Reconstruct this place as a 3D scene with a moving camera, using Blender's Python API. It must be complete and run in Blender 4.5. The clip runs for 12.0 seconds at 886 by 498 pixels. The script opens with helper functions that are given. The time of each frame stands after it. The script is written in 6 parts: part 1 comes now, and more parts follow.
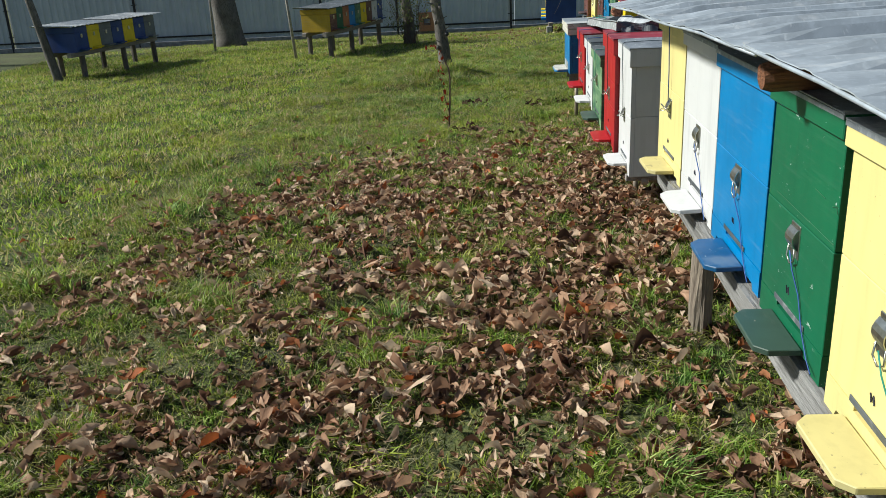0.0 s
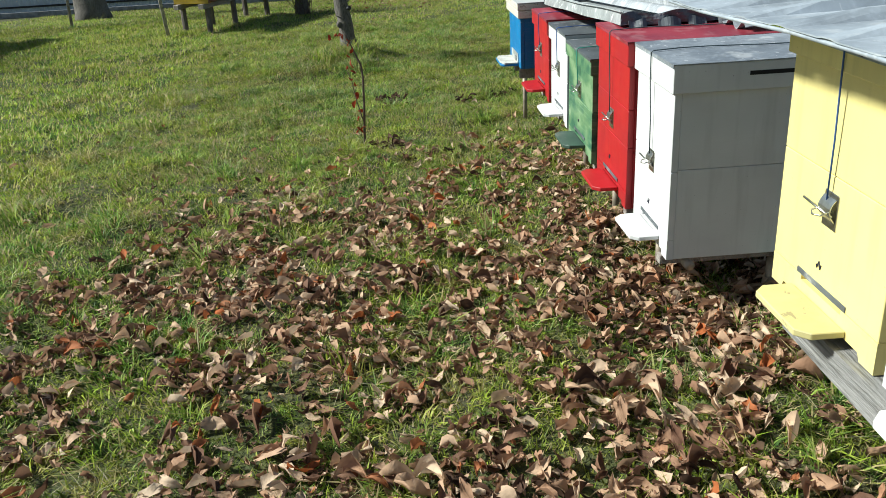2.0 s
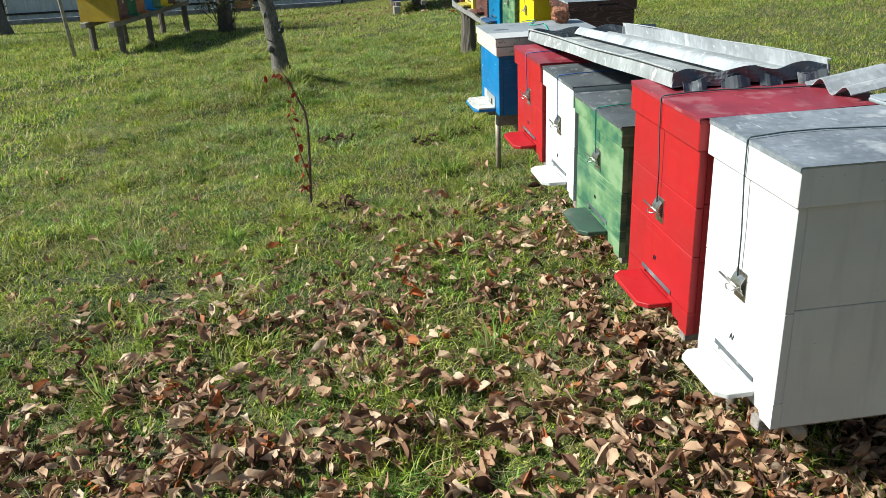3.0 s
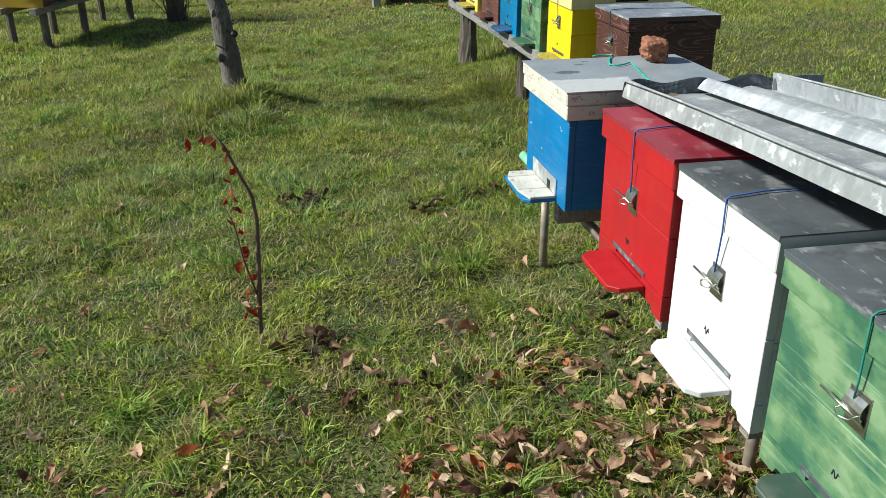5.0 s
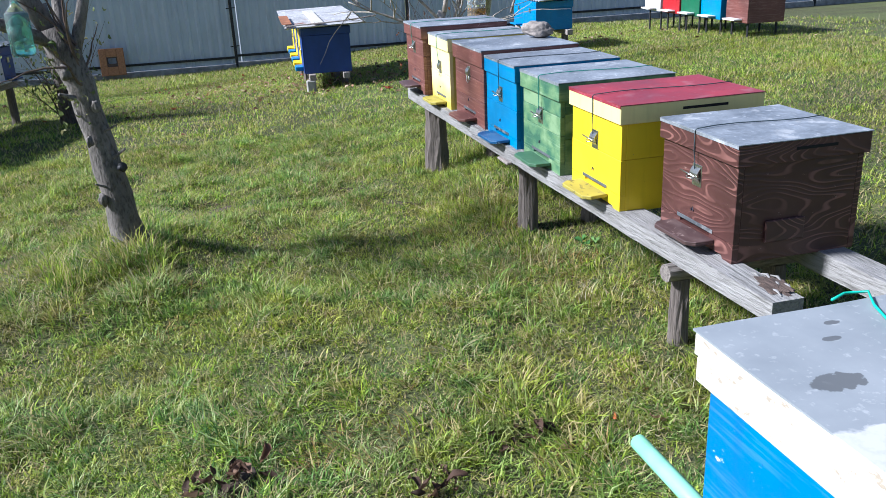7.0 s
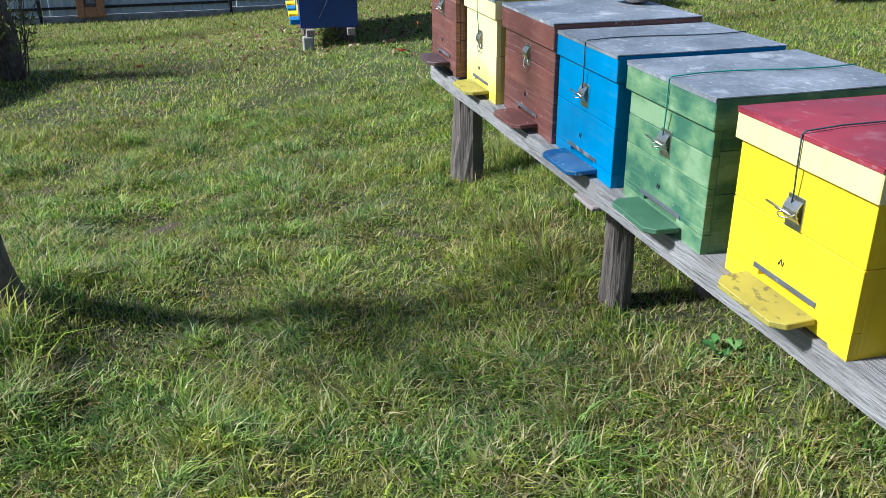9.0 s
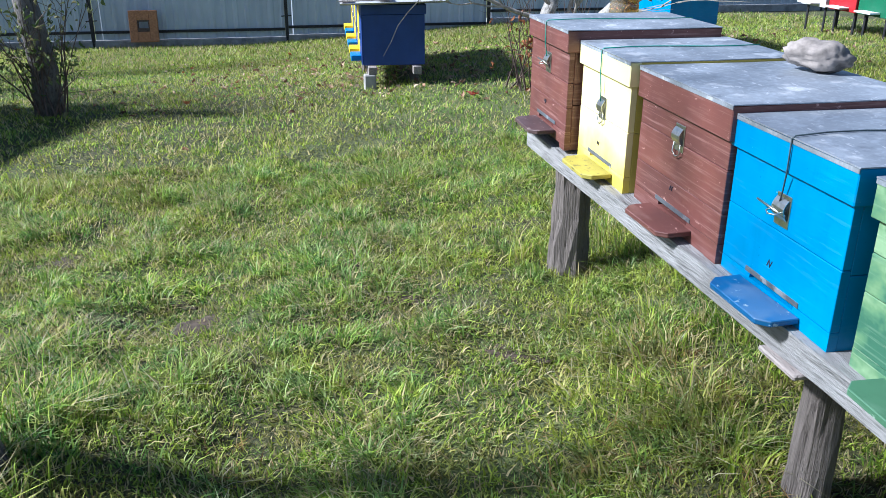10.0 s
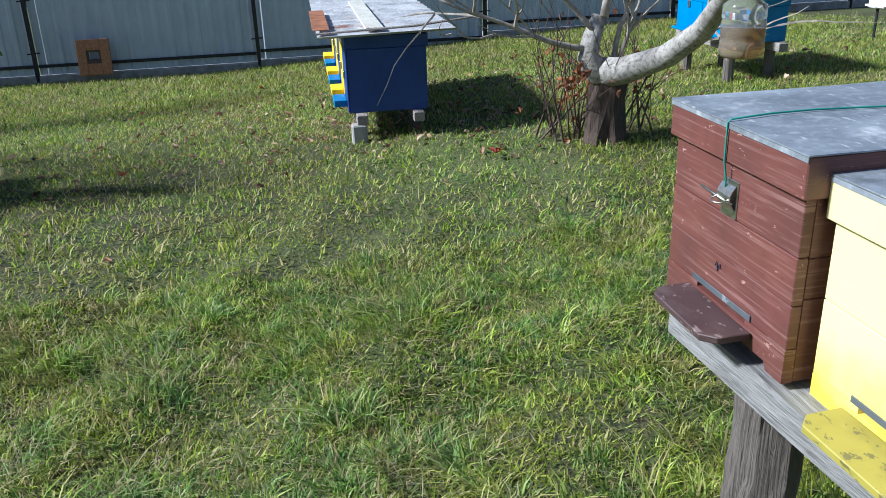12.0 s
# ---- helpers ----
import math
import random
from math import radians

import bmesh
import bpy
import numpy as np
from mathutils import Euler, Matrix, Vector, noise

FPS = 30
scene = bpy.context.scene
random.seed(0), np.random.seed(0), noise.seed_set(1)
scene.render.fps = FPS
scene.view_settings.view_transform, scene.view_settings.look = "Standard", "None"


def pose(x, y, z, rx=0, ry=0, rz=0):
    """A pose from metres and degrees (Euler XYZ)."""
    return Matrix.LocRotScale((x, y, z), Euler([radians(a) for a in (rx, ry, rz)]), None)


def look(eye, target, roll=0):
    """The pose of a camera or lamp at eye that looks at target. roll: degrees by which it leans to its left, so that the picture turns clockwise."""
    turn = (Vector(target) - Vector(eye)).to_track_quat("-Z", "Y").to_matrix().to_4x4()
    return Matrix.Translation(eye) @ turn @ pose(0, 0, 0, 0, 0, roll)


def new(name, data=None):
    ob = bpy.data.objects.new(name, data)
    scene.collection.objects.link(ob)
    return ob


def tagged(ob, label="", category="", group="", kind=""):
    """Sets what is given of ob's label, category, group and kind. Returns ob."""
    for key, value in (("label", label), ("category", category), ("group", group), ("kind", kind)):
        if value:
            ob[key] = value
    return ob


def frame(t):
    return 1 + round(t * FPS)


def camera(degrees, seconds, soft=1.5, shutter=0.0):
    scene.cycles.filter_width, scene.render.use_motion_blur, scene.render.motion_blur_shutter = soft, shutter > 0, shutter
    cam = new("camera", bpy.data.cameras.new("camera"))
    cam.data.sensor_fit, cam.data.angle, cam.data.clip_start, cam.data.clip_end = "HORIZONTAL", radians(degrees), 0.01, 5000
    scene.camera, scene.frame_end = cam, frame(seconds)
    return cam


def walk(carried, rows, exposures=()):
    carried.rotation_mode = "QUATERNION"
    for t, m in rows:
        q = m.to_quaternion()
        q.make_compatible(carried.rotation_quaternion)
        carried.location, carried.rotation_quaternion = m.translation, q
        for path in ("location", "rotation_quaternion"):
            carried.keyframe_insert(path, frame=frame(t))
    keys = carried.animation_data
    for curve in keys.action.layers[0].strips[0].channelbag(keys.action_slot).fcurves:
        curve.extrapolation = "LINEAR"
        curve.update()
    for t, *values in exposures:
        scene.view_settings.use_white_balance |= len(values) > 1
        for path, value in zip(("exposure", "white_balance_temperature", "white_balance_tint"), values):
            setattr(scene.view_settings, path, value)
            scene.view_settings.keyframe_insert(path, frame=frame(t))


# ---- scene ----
cam = camera(55.2, 12.0, soft=0.4)
PATH = [
    (0, (-0.003, -0.005, 1.5), (-0.147, 1.87, 0.82), -3.0),
    (0.5, (-0.104, 0.47, 1.514), (-0.19, 2.33, 0.785), -2.1),
    (1, (-0.116, 0.95, 1.51), (-0.232, 2.841, 0.871), -3.8),
    (1.5, (-0.136, 1.419, 1.482), (-0.196, 3.271, 0.728), -1.7),
    (2, (-0.221, 1.872, 1.489), (-0.141, 3.712, 0.71), -3.2),
    (2.5, (-0.274, 2.432, 1.494), (-0.232, 4.271, 0.707), -2.8),
    (3, (-0.35, 2.936, 1.517), (-0.103, 4.764, 0.744), -2.5),
    (3.5, (-0.38, 3.399, 1.524), (-0.12, 5.224, 0.748), -4.2),
    (3.7, (-0.36, 3.609, 1.541), (-0.138, 5.45, 0.792), -2.1),
    (5.3, (-0.291, 5.073, 1.434), (0.046, 6.868, 0.619), -0.6),
    (5.5, (-0.322, 5.259, 1.437), (0.003, 7.066, 0.646), -1.8),
    (6, (-0.268, 5.741, 1.39), (0.087, 7.558, 0.632), -3.3),
    (6.5, (-0.182, 6.281, 1.396), (0.192, 8.098, 0.649), -1.4),
    (7, (-0.154, 6.749, 1.443), (0.315, 8.566, 0.749), -2.7),
    (7.2, (-0.106, 6.927, 1.435), (0.349, 8.749, 0.746), -2.6),
    (8.8, (0.18, 8.312, 1.305), (0.688, 10.078, 0.516), 0.4),
    (9, (0.167, 8.487, 1.302), (0.615, 10.264, 0.501), -0.6),
    (9.5, (0.139, 8.948, 1.303), (0.641, 10.723, 0.53), -2.8),
    (10, (0.174, 9.419, 1.293), (0.526, 11.239, 0.544), 0.3),
    (10.5, (0.15, 9.848, 1.321), (0.561, 11.668, 0.601), -1.9),
    (11, (0.247, 10.322, 1.293), (0.703, 12.131, 0.572), -2.6),
    (11.5, (0.313, 10.783, 1.292), (0.699, 12.602, 0.555), -0.4),
    (12, (0.327, 11.264, 1.284), (0.707, 13.08, 0.539), -1.8),
]
LIGHT = [(0.0, 0.28, 6200, 4), (0.5, 0.7, 6180, 3), (1.0, 0.62, 6230, 3), (1.5, 0.62, 6180, 3), (2.0, 0.6, 6130, 1), (2.5, 0.74, 6120, 2), (3.0, 0.72, 6180, 2), (3.5, 0.45, 6180, 2), (5.5, 0.48, 6180, 4), (6.0, 0.71, 6230, 3), (6.5, 0.92, 6000, 4), (7.0, 0.99, 5530, 14), (9.0, 0.75, 5480, 10), (9.5, 0.76, 5230, 13), (10.0, 1.12, 5330, 12), (10.5, 1.12, 5500, 11), (11.0, 1.08, 5330, 10), (11.5, 0.84, 5430, 10), (12.0, 0.66, 5400, 9)]
walk(cam, [(t, look(eye, target, roll)) for t, eye, target, roll in PATH], LIGHT)

# ---- world, sun, exposure ----
SUN = Vector((-0.78, 0.11, 0.62)).normalized()
world = bpy.data.worlds.new("sky")
scene.world = world
world.use_nodes = True
_bg = world.node_tree.nodes["Background"]
_sky = world.node_tree.nodes.new("ShaderNodeTexSky")
_sky.sky_type = "NISHITA"
_sky.sun_disc = False
_sky.sun_elevation = math.asin(SUN.z)
_sky.sun_rotation = math.atan2(SUN.x, SUN.y) % (2 * math.pi)
world.node_tree.links.new(_sky.outputs[0], _bg.inputs[0])
_bg.inputs[1].default_value = 0.056
sun_data = bpy.data.lights.new("sun", "SUN")
sun_data.energy, sun_data.angle, sun_data.color = 5.0, radians(6.0), (1.0, 0.96, 0.87)
sun = new("sun", sun_data)
sun.matrix_world = look(SUN * 60, (0, 0, 0))

# ---- node helpers ----


class Mat:
    """A node material under construction."""

    def __init__(self, name, rough=0.7, metal=0.0):
        self.m = bpy.data.materials.new(name)
        self.m.use_nodes = True
        self.t = self.m.node_tree
        self.p = self.t.nodes["Principled BSDF"]
        self.p.inputs["Roughness"].default_value = rough
        self.p.inputs["Metallic"].default_value = metal
        self.co = self.node("ShaderNodeTexCoord").outputs["Object"]

    def node(self, kind, **inputs):
        n = self.t.nodes.new(kind)
        for key, value in inputs.items():
            self.put(n.inputs[key.replace("_", " ")], value)
        return n

    def put(self, socket, value):
        if isinstance(value, bpy.types.NodeSocket):
            self.t.links.new(value, socket)
        else:
            socket.default_value = value

    def vary(self, amount=9.0):
        """Shifts the texture space by the object's own random number."""
        info = self.node("ShaderNodeObjectInfo")
        mul = self.node("ShaderNodeVectorMath", Vector=info.outputs["Random"])
        mul.operation = "MULTIPLY"
        mul.inputs[1].default_value = (amount, amount * 1.7, amount * 0.6)
        add = self.node("ShaderNodeVectorMath")
        self.put(add.inputs[0], self.co)
        self.put(add.inputs[1], mul.outputs[0])
        self.co = add.outputs[0]
        return self

    def noise(self, scale, detail=4.0, stretch=(1, 1, 1), rough=0.55):
        v = self.co
        if stretch != (1, 1, 1):
            mp = self.node("ShaderNodeMapping", Vector=v)
            mp.inputs["Scale"].default_value = stretch
            v = mp.outputs[0]
        n = self.node("ShaderNodeTexNoise", Vector=v, Scale=scale, Detail=detail, Roughness=rough)
        return n.outputs["Fac"]

    def ramp(self, fac, *stops):
        r = self.node("ShaderNodeValToRGB", Fac=fac)
        e = r.color_ramp.elements
        while len(e) < len(stops):
            e.new(0.5)
        for el, (pos, col) in zip(e, stops):
            el.position = pos
            el.color = (*col, 1) if not isinstance(col, (int, float)) else (col, col, col, 1)
        return r.outputs["Color"]

    def mix(self, fac, a, b, blend="MIX"):
        n = self.t.nodes.new("ShaderNodeMix")
        n.data_type, n.blend_type = "RGBA", blend
        self.put(n.inputs[0], fac)
        for s, v in ((n.inputs[6], a), (n.inputs[7], b)):
            self.put(s, (*v, 1) if isinstance(v, tuple) and len(v) == 3 else v)
        return n.outputs[2]

    def calc(self, operation, a, b):
        n = self.node("ShaderNodeMath")
        n.operation = operation
        self.put(n.inputs[0], a)
        self.put(n.inputs[1], b)
        return n.outputs[0]

    def bump(self, height, strength=0.3, distance=0.01):
        b = self.node("ShaderNodeBump", Height=height, Strength=strength, Distance=distance)
        self.put(self.p.inputs["Normal"], b.outputs[0])
        return self

    def color(self, value):
        self.put(self.p.inputs["Base Color"], (*value, 1) if isinstance(value, tuple) else value)
        return self


def scaled(c, k):
    return tuple(min(1.0, v * k) for v in c)


def paint(name, col, wear=0.35, under=(0.42, 0.36, 0.29), rough=0.45, grain=0.25, dirt=0.25):
    """Brushed oil paint on boards, with grain showing through, scuffs and chips."""
    m = Mat(name, rough).vary()
    warp = m.noise(2.2, 2)
    g = m.noise(11, 6, (1.2, 0.45, 10), 0.62)
    broad = m.noise(3.5, 3)
    streak = m.noise(7, 4, (3.5, 3.5, 0.35))
    c = m.mix(m.ramp(broad, (0.3, 0.0), (0.75, 1.0)), scaled(col, 1 - dirt), scaled(col, 1.08))
    c = m.mix(m.ramp(streak, (0.52, 0.0), (0.75, 0.35)), c, scaled(col, 0.62))
    if grain > 0.2:
        lines = m.ramp(m.noise(26, 4, (0.10, 0.10, 4.5), 0.6), (0.57, 0.0), (0.63, grain))
        c = m.mix(m.mix(m.ramp(warp, (0.35, 0.15), (0.6, 1.0)), (0.0, 0.0, 0.0), lines), c, under)
    c = m.mix(m.ramp(g, (0.53, 0.0), (0.72, grain)), c, scaled(under, 0.85))
    chip = m.ramp(m.noise(34, 6, (1, 0.6, 1.3), 0.7), (0.72 - 0.1 * wear, 0.0), (0.74 - 0.1 * wear, 1.0))
    c = m.mix(chip, c, under)
    speck = m.ramp(m.noise(120, 2), (0.74, 0.0), (0.76, 0.6))
    c = m.mix(speck, c, scaled(col, 0.3))
    m.color(c)
    m.put(m.p.inputs["Roughness"], m.ramp(broad, (0.3, rough + 0.15), (0.7, rough - 0.08)))
    return m.bump(m.mix(0.5, g, chip), 0.25, 0.002).m


def bare_wood(name, light, dark, stretch=(10, 0.7, 10), rough=0.85, crack=0.5):
    """Weathered timber: long grain, cracks and grey staining."""
    m = Mat(name, rough).vary()
    g = m.noise(9, 6, stretch, 0.65)
    c = m.ramp(g, (0.3, dark), (0.5, scaled(light, 0.75)), (0.72, light))
    c = m.mix(m.ramp(m.noise(4, 3), (0.35, 0.0), (0.7, 0.6)), c, scaled(dark, 1.6))
    ck = m.ramp(m.noise(16, 3, stretch), (0.3, 1.0), (0.38, 0.0))
    c = m.mix(m.mix(0.5, (0.0, 0.0, 0.0), ck), c, scaled(dark, 0.35)) if crack > 0.4 else c
    m.color(c)
    return m.bump(g, 0.9, 0.012).m


def sheet_metal(name, col, rough=0.38, metal=0.8, rust=0.0, chalk=0.3):
    m = Mat(name, rough, metal).vary()
    n = m.noise(5, 5)
    fine = m.noise(60, 4)
    c = m.mix(m.ramp(n, (0.3, 0.0), (0.7, 1.0)), scaled(col, 0.7), scaled(col, 1.1))
    c = m.mix(m.ramp(m.noise(9, 5), (0.58, 0.0), (0.66, chalk)), c, (0.75, 0.75, 0.75))
    c = m.mix(m.ramp(m.noise(24, 3, (2.2, 0.8, 1)), (0.64, 0.0), (0.69, chalk)), c, (0.78, 0.79, 0.8))
    c = m.mix(m.ramp(m.noise(48, 4, (1, 1, 0.35)), (0.5, 0.0), (0.64, 0.5 * chalk)), c, scaled(col, 1.7))
    c = m.mix(m.ramp(m.noise(38, 4), (0.34, 0.5 * chalk), (0.46, 0.0)), c, scaled(col, 0.5))
    c = m.mix(m.ramp(m.noise(13, 5), (0.62, 0.0), (0.72, 0.5)), c, scaled(col, 0.45))
    c = m.mix(m.ramp(m.noise(2.3, 4), (0.62, 0.0), (0.7, rust)), c, (0.25, 0.09, 0.04))
    m.color(c)
    m.put(m.p.inputs["Roughness"], m.ramp(n, (0.3, rough - 0.1), (0.7, rough + 0.2)))
    return m.bump(m.mix(0.3, n, fine), 0.12, 0.004).m


def plain(name, col, rough=0.6, metal=0.0, vary=0.2, scale=20.0, bump=0.15):
    m = Mat(name, rough, metal).vary()
    n = m.noise(scale, 4)
    m.color(m.mix(m.ramp(n, (0.3, 0.0), (0.7, 1.0)), scaled(col, 1 - vary), scaled(col, 1 + vary)))
    return m.bump(n, bump, 0.004).m


def worn_lid():
    """Grey sheet with a ragged field of old white paint near one edge and a dark stain."""
    m = Mat("worn_lid_sheet", 0.55, 0.25)
    n = m.noise(5, 5)
    c = m.mix(m.ramp(n, (0.3, 0.0), (0.7, 1.0)), (0.25, 0.275, 0.30), (0.36, 0.385, 0.41))
    c = m.mix(m.ramp(m.noise(70, 4), (0.6, 0.0), (0.7, 0.35)), c, (0.62, 0.63, 0.64))
    sep = m.node("ShaderNodeSeparateXYZ", Vector=m.co)
    rag = m.calc("MULTIPLY", m.calc("SUBTRACT", m.noise(22, 4), 0.5), 0.07)
    edge = m.calc("MAXIMUM", m.calc("ADD", sep.outputs["Y"], 0.083), m.calc("MULTIPLY", m.calc("SUBTRACT", sep.outputs["X"], 0.235), 0.6))
    white = m.ramp(m.calc("ADD", m.calc("MULTIPLY", m.calc("ADD", edge, rag), 10.0), 0.5), (0.48, 1.0), (0.55, 0.0))
    c = m.mix(m.mix(m.ramp(m.noise(50, 4), (0.3, 0.75), (0.5, 1.0)), (0.0, 0.0, 0.0), white), c, (0.60, 0.60, 0.59))
    for x, y, rx, ry in ((0.076, 0.033, 0.046, 0.024), (0.2, 0.2, 0.015, 0.008), (0.16, 0.15, 0.018, 0.008)):
        dx = m.calc("DIVIDE", m.calc("SUBTRACT", sep.outputs["X"], x), rx)
        dy = m.calc("DIVIDE", m.calc("SUBTRACT", sep.outputs["Y"], y), ry)
        d = m.calc("ADD", m.calc("MULTIPLY", dx, dx), m.calc("MULTIPLY", dy, dy))
        d = m.calc("ADD", m.calc("MULTIPLY", d, 0.5), m.calc("MULTIPLY", m.calc("SUBTRACT", m.noise(45, 3), 0.5), 1.1))
        c = m.mix(m.ramp(d, (0.42, 0.85), (0.5, 0.0)), c, (0.11, 0.115, 0.12))
    m.color(c)
    return m.bump(n, 0.15, 0.004).m


def clear(name, col, rough=0.05):
    m = Mat(name, rough)
    m.color(col)
    m.p.inputs["Transmission Weight"].default_value = 0.9
    m.p.inputs["IOR"].default_value = 1.3
    return m.m


def two_tone():
    """Pale yellow paint with brighter yellow brushed in near the entrance."""
    m = Mat("pale_and_gold_paint", 0.5).vary(0.05)
    sep = m.node("ShaderNodeSeparateXYZ", Vector=m.co)
    edge = m.node("ShaderNodeMath")
    edge.operation = "MULTIPLY_ADD"
    m.put(edge.inputs[0], m.noise(9, 4))
    edge.inputs[1].default_value = 0.16
    m.put(edge.inputs[2], sep.outputs["Z"])
    c = m.mix(m.ramp(edge.outputs[0], (0.13, 1.0), (0.27, 0.0)), (0.80, 0.72, 0.34), (0.76, 0.60, 0.06))
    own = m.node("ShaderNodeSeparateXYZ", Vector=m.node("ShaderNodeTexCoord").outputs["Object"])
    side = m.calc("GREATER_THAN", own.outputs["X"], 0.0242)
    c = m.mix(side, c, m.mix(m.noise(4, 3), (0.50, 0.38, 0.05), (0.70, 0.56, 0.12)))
    c = m.mix(m.ramp(m.noise(11, 5, (1.2, 0.45, 10)), (0.6, 0.0), (0.8, 0.3)), c, scaled(PALE, 0.7))
    m.color(c)
    return m.bump(m.noise(11, 5, (1.2, 0.45, 10)), 0.2, 0.002).m


def stained_pine():
    """Dark brown stain over pine, with arched growth rings worn pale."""
    m = Mat("brown_stain", 0.5).vary(3.0)
    field = m.noise(1.5, 2, (0.9, 0.9, 3.2), 0.4)
    ring = m.calc("SINE", m.calc("MULTIPLY", field, 210.0), 0.0)
    broad = m.noise(4, 4)
    c = m.mix(m.ramp(broad, (0.3, 0.0), (0.7, 1.0)), scaled(BROWN, 0.5), scaled(BROWN, 1.0))
    worn = m.mix(m.ramp(m.noise(6, 3), (0.38, 0.1), (0.62, 1.0)), (0.0, 0.0, 0.0), m.ramp(ring, (0.6, 0.0), (0.97, 0.7)))
    c = m.mix(worn, c, (0.27, 0.125, 0.105))
    chip = m.ramp(m.noise(40, 5, (1, 0.6, 1.3), 0.7), (0.67, 0.0), (0.70, 0.7))
    c = m.mix(chip, c, (0.30, 0.20, 0.17))
    m.color(c)
    return m.bump(ring, 0.3, 0.0015).m


def blotched_sage():
    """Sage paint in blotches from dark teal to pale green, with fine grain."""
    m = Mat("sage_green_paint", 0.5).vary()
    blot = m.noise(6, 4, (1, 1, 1.6), 0.6)
    c = m.ramp(blot, (0.40, (0.04, 0.125, 0.075)), (0.48, (0.085, 0.19, 0.10)), (0.54, (0.12, 0.225, 0.11)), (0.63, (0.20, 0.31, 0.17)))
    lines = m.ramp(m.noise(30, 4, (0.10, 0.10, 4.5), 0.6), (0.58, 0.0), (0.64, 0.4))
    c = m.mix(m.mix(m.ramp(m.noise(2.6, 3), (0.42, 0.0), (0.6, 1.0)), (0.0, 0.0, 0.0), lines), c, (0.36, 0.48, 0.33))
    c = m.mix(m.ramp(m.noise(45, 5, (1, 0.6, 1.3), 0.7), (0.68, 0.0), (0.70, 0.8)), c, (0.30, 0.27, 0.19))
    m.color(c)
    return m.bump(m.noise(11, 6, (1.2, 0.45, 10), 0.62), 0.25, 0.002).m


# ---- materials ----
RED = (0.42, 0.010, 0.016)
BLUE = (0.001, 0.20, 0.49)
SKYBLUE = (0.001, 0.225, 0.50)
PALE = (0.78, 0.67, 0.28)
YELLOW = (0.80, 0.58, 0.008)
GREEN = (0.007, 0.13, 0.058)
MAROON = (0.155, 0.055, 0.046)
BROWN = (0.085, 0.032, 0.028)
WHITE = (0.63, 0.63, 0.635)
NAVY = (0.012, 0.05, 0.24)
GREY = (0.17, 0.18, 0.2)
P = {
    "red": paint("red_paint", RED, 0.3, (0.55, 0.25, 0.2), grain=0.05),
    "blue": paint("blue_paint", BLUE, 0.3, (0.5, 0.55, 0.6), grain=0.08),
    "worn_blue": paint("worn_blue_paint", (0.001, 0.17, 0.43), 0.55, (0.6, 0.6, 0.6), grain=0.1),
    "skyblue": paint("sky_blue_paint", SKYBLUE, 0.25, (0.25, 0.5, 0.6), grain=0.1),
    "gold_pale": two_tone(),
    "pale": paint("pale_yellow_paint", PALE, 0.2, (0.4, 0.34, 0.2), grain=0.06, dirt=0.12),
    "yellow": paint("yellow_paint", YELLOW, 0.25, (0.4, 0.3, 0.1), grain=0.03, dirt=0.08),
    "green": paint("green_paint", GREEN, 0.6, (0.35, 0.45, 0.4), grain=0.05),
    "sage": blotched_sage(),
    "teal": paint("teal_green_paint", (0.06, 0.155, 0.085), 0.4, (0.30, 0.42, 0.33), grain=0.3),
    "maroon": paint("maroon_paint", MAROON, 0.8, (0.40, 0.23, 0.20), grain=0.38, dirt=0.38),
    "brown": stained_pine(),
    "white": paint("white_paint", WHITE, 0.15, (0.5, 0.48, 0.44), grain=0.06, dirt=0.08),
    "cream": paint("cream_paint", (0.68, 0.65, 0.57), 1.35, (0.36, 0.31, 0.25), grain=0.3),
    "dark_board": paint("dark_board_stain", (0.075, 0.042, 0.042), 1.2, (0.22, 0.16, 0.15), grain=0.4),
    "navy": paint("navy_paint", NAVY, 0.2, (0.1, 0.14, 0.3), grain=0.08),
    "grey": paint("grey_paint", GREY, 0.2, (0.3, 0.3, 0.3)),
    "grey_green": paint("grey_green_paint", (0.045, 0.085, 0.065), 0.3),
    "mustard": paint("mustard_paint", (0.55, 0.36, 0.02), 0.2),
    "deep_blue": paint("deep_blue_paint", (0.006, 0.09, 0.24), 0.9, (0.3, 0.36, 0.42), grain=0.3),
    "dirty_pale": paint("dirty_pale_paint", (0.66, 0.58, 0.27), 1.1, (0.34, 0.29, 0.16), grain=0.3),
    "dirty_yellow": paint("dirty_yellow_paint", (0.40, 0.34, 0.06), 1.5, (0.16, 0.14, 0.05), grain=0.3),
    "orange": paint("orange_paint", (0.45, 0.15, 0.05), 0.3),
}
ZINC = sheet_metal("weathered_zinc", (0.34, 0.37, 0.415), 0.5, 0.55, 0.0, 0.55)
WORN_LID = worn_lid()
DULL_ZINC = sheet_metal("dull_zinc", (0.12, 0.135, 0.15), 0.5, 0.35, 0.0, 0.25)
TRAY = sheet_metal("spangled_tray_steel", (0.33, 0.35, 0.36), 0.62, 0.2, 0.0, 0.45)
GALV = sheet_metal("galvanised_steel", (0.42, 0.44, 0.45), 0.42, 0.5, 0.0, 0.7)
ROOF = sheet_metal("roof_steel", (0.42, 0.465, 0.52), 0.46, 0.3, 0.0, 0.3)
RUSTY = sheet_metal("rusty_sheet", (0.5, 0.5, 0.52), 0.6, 0.3, 0.9, 0.5)
RUST = plain("rust", (0.26, 0.10, 0.045), 0.9, 0.1, 0.5, 12)
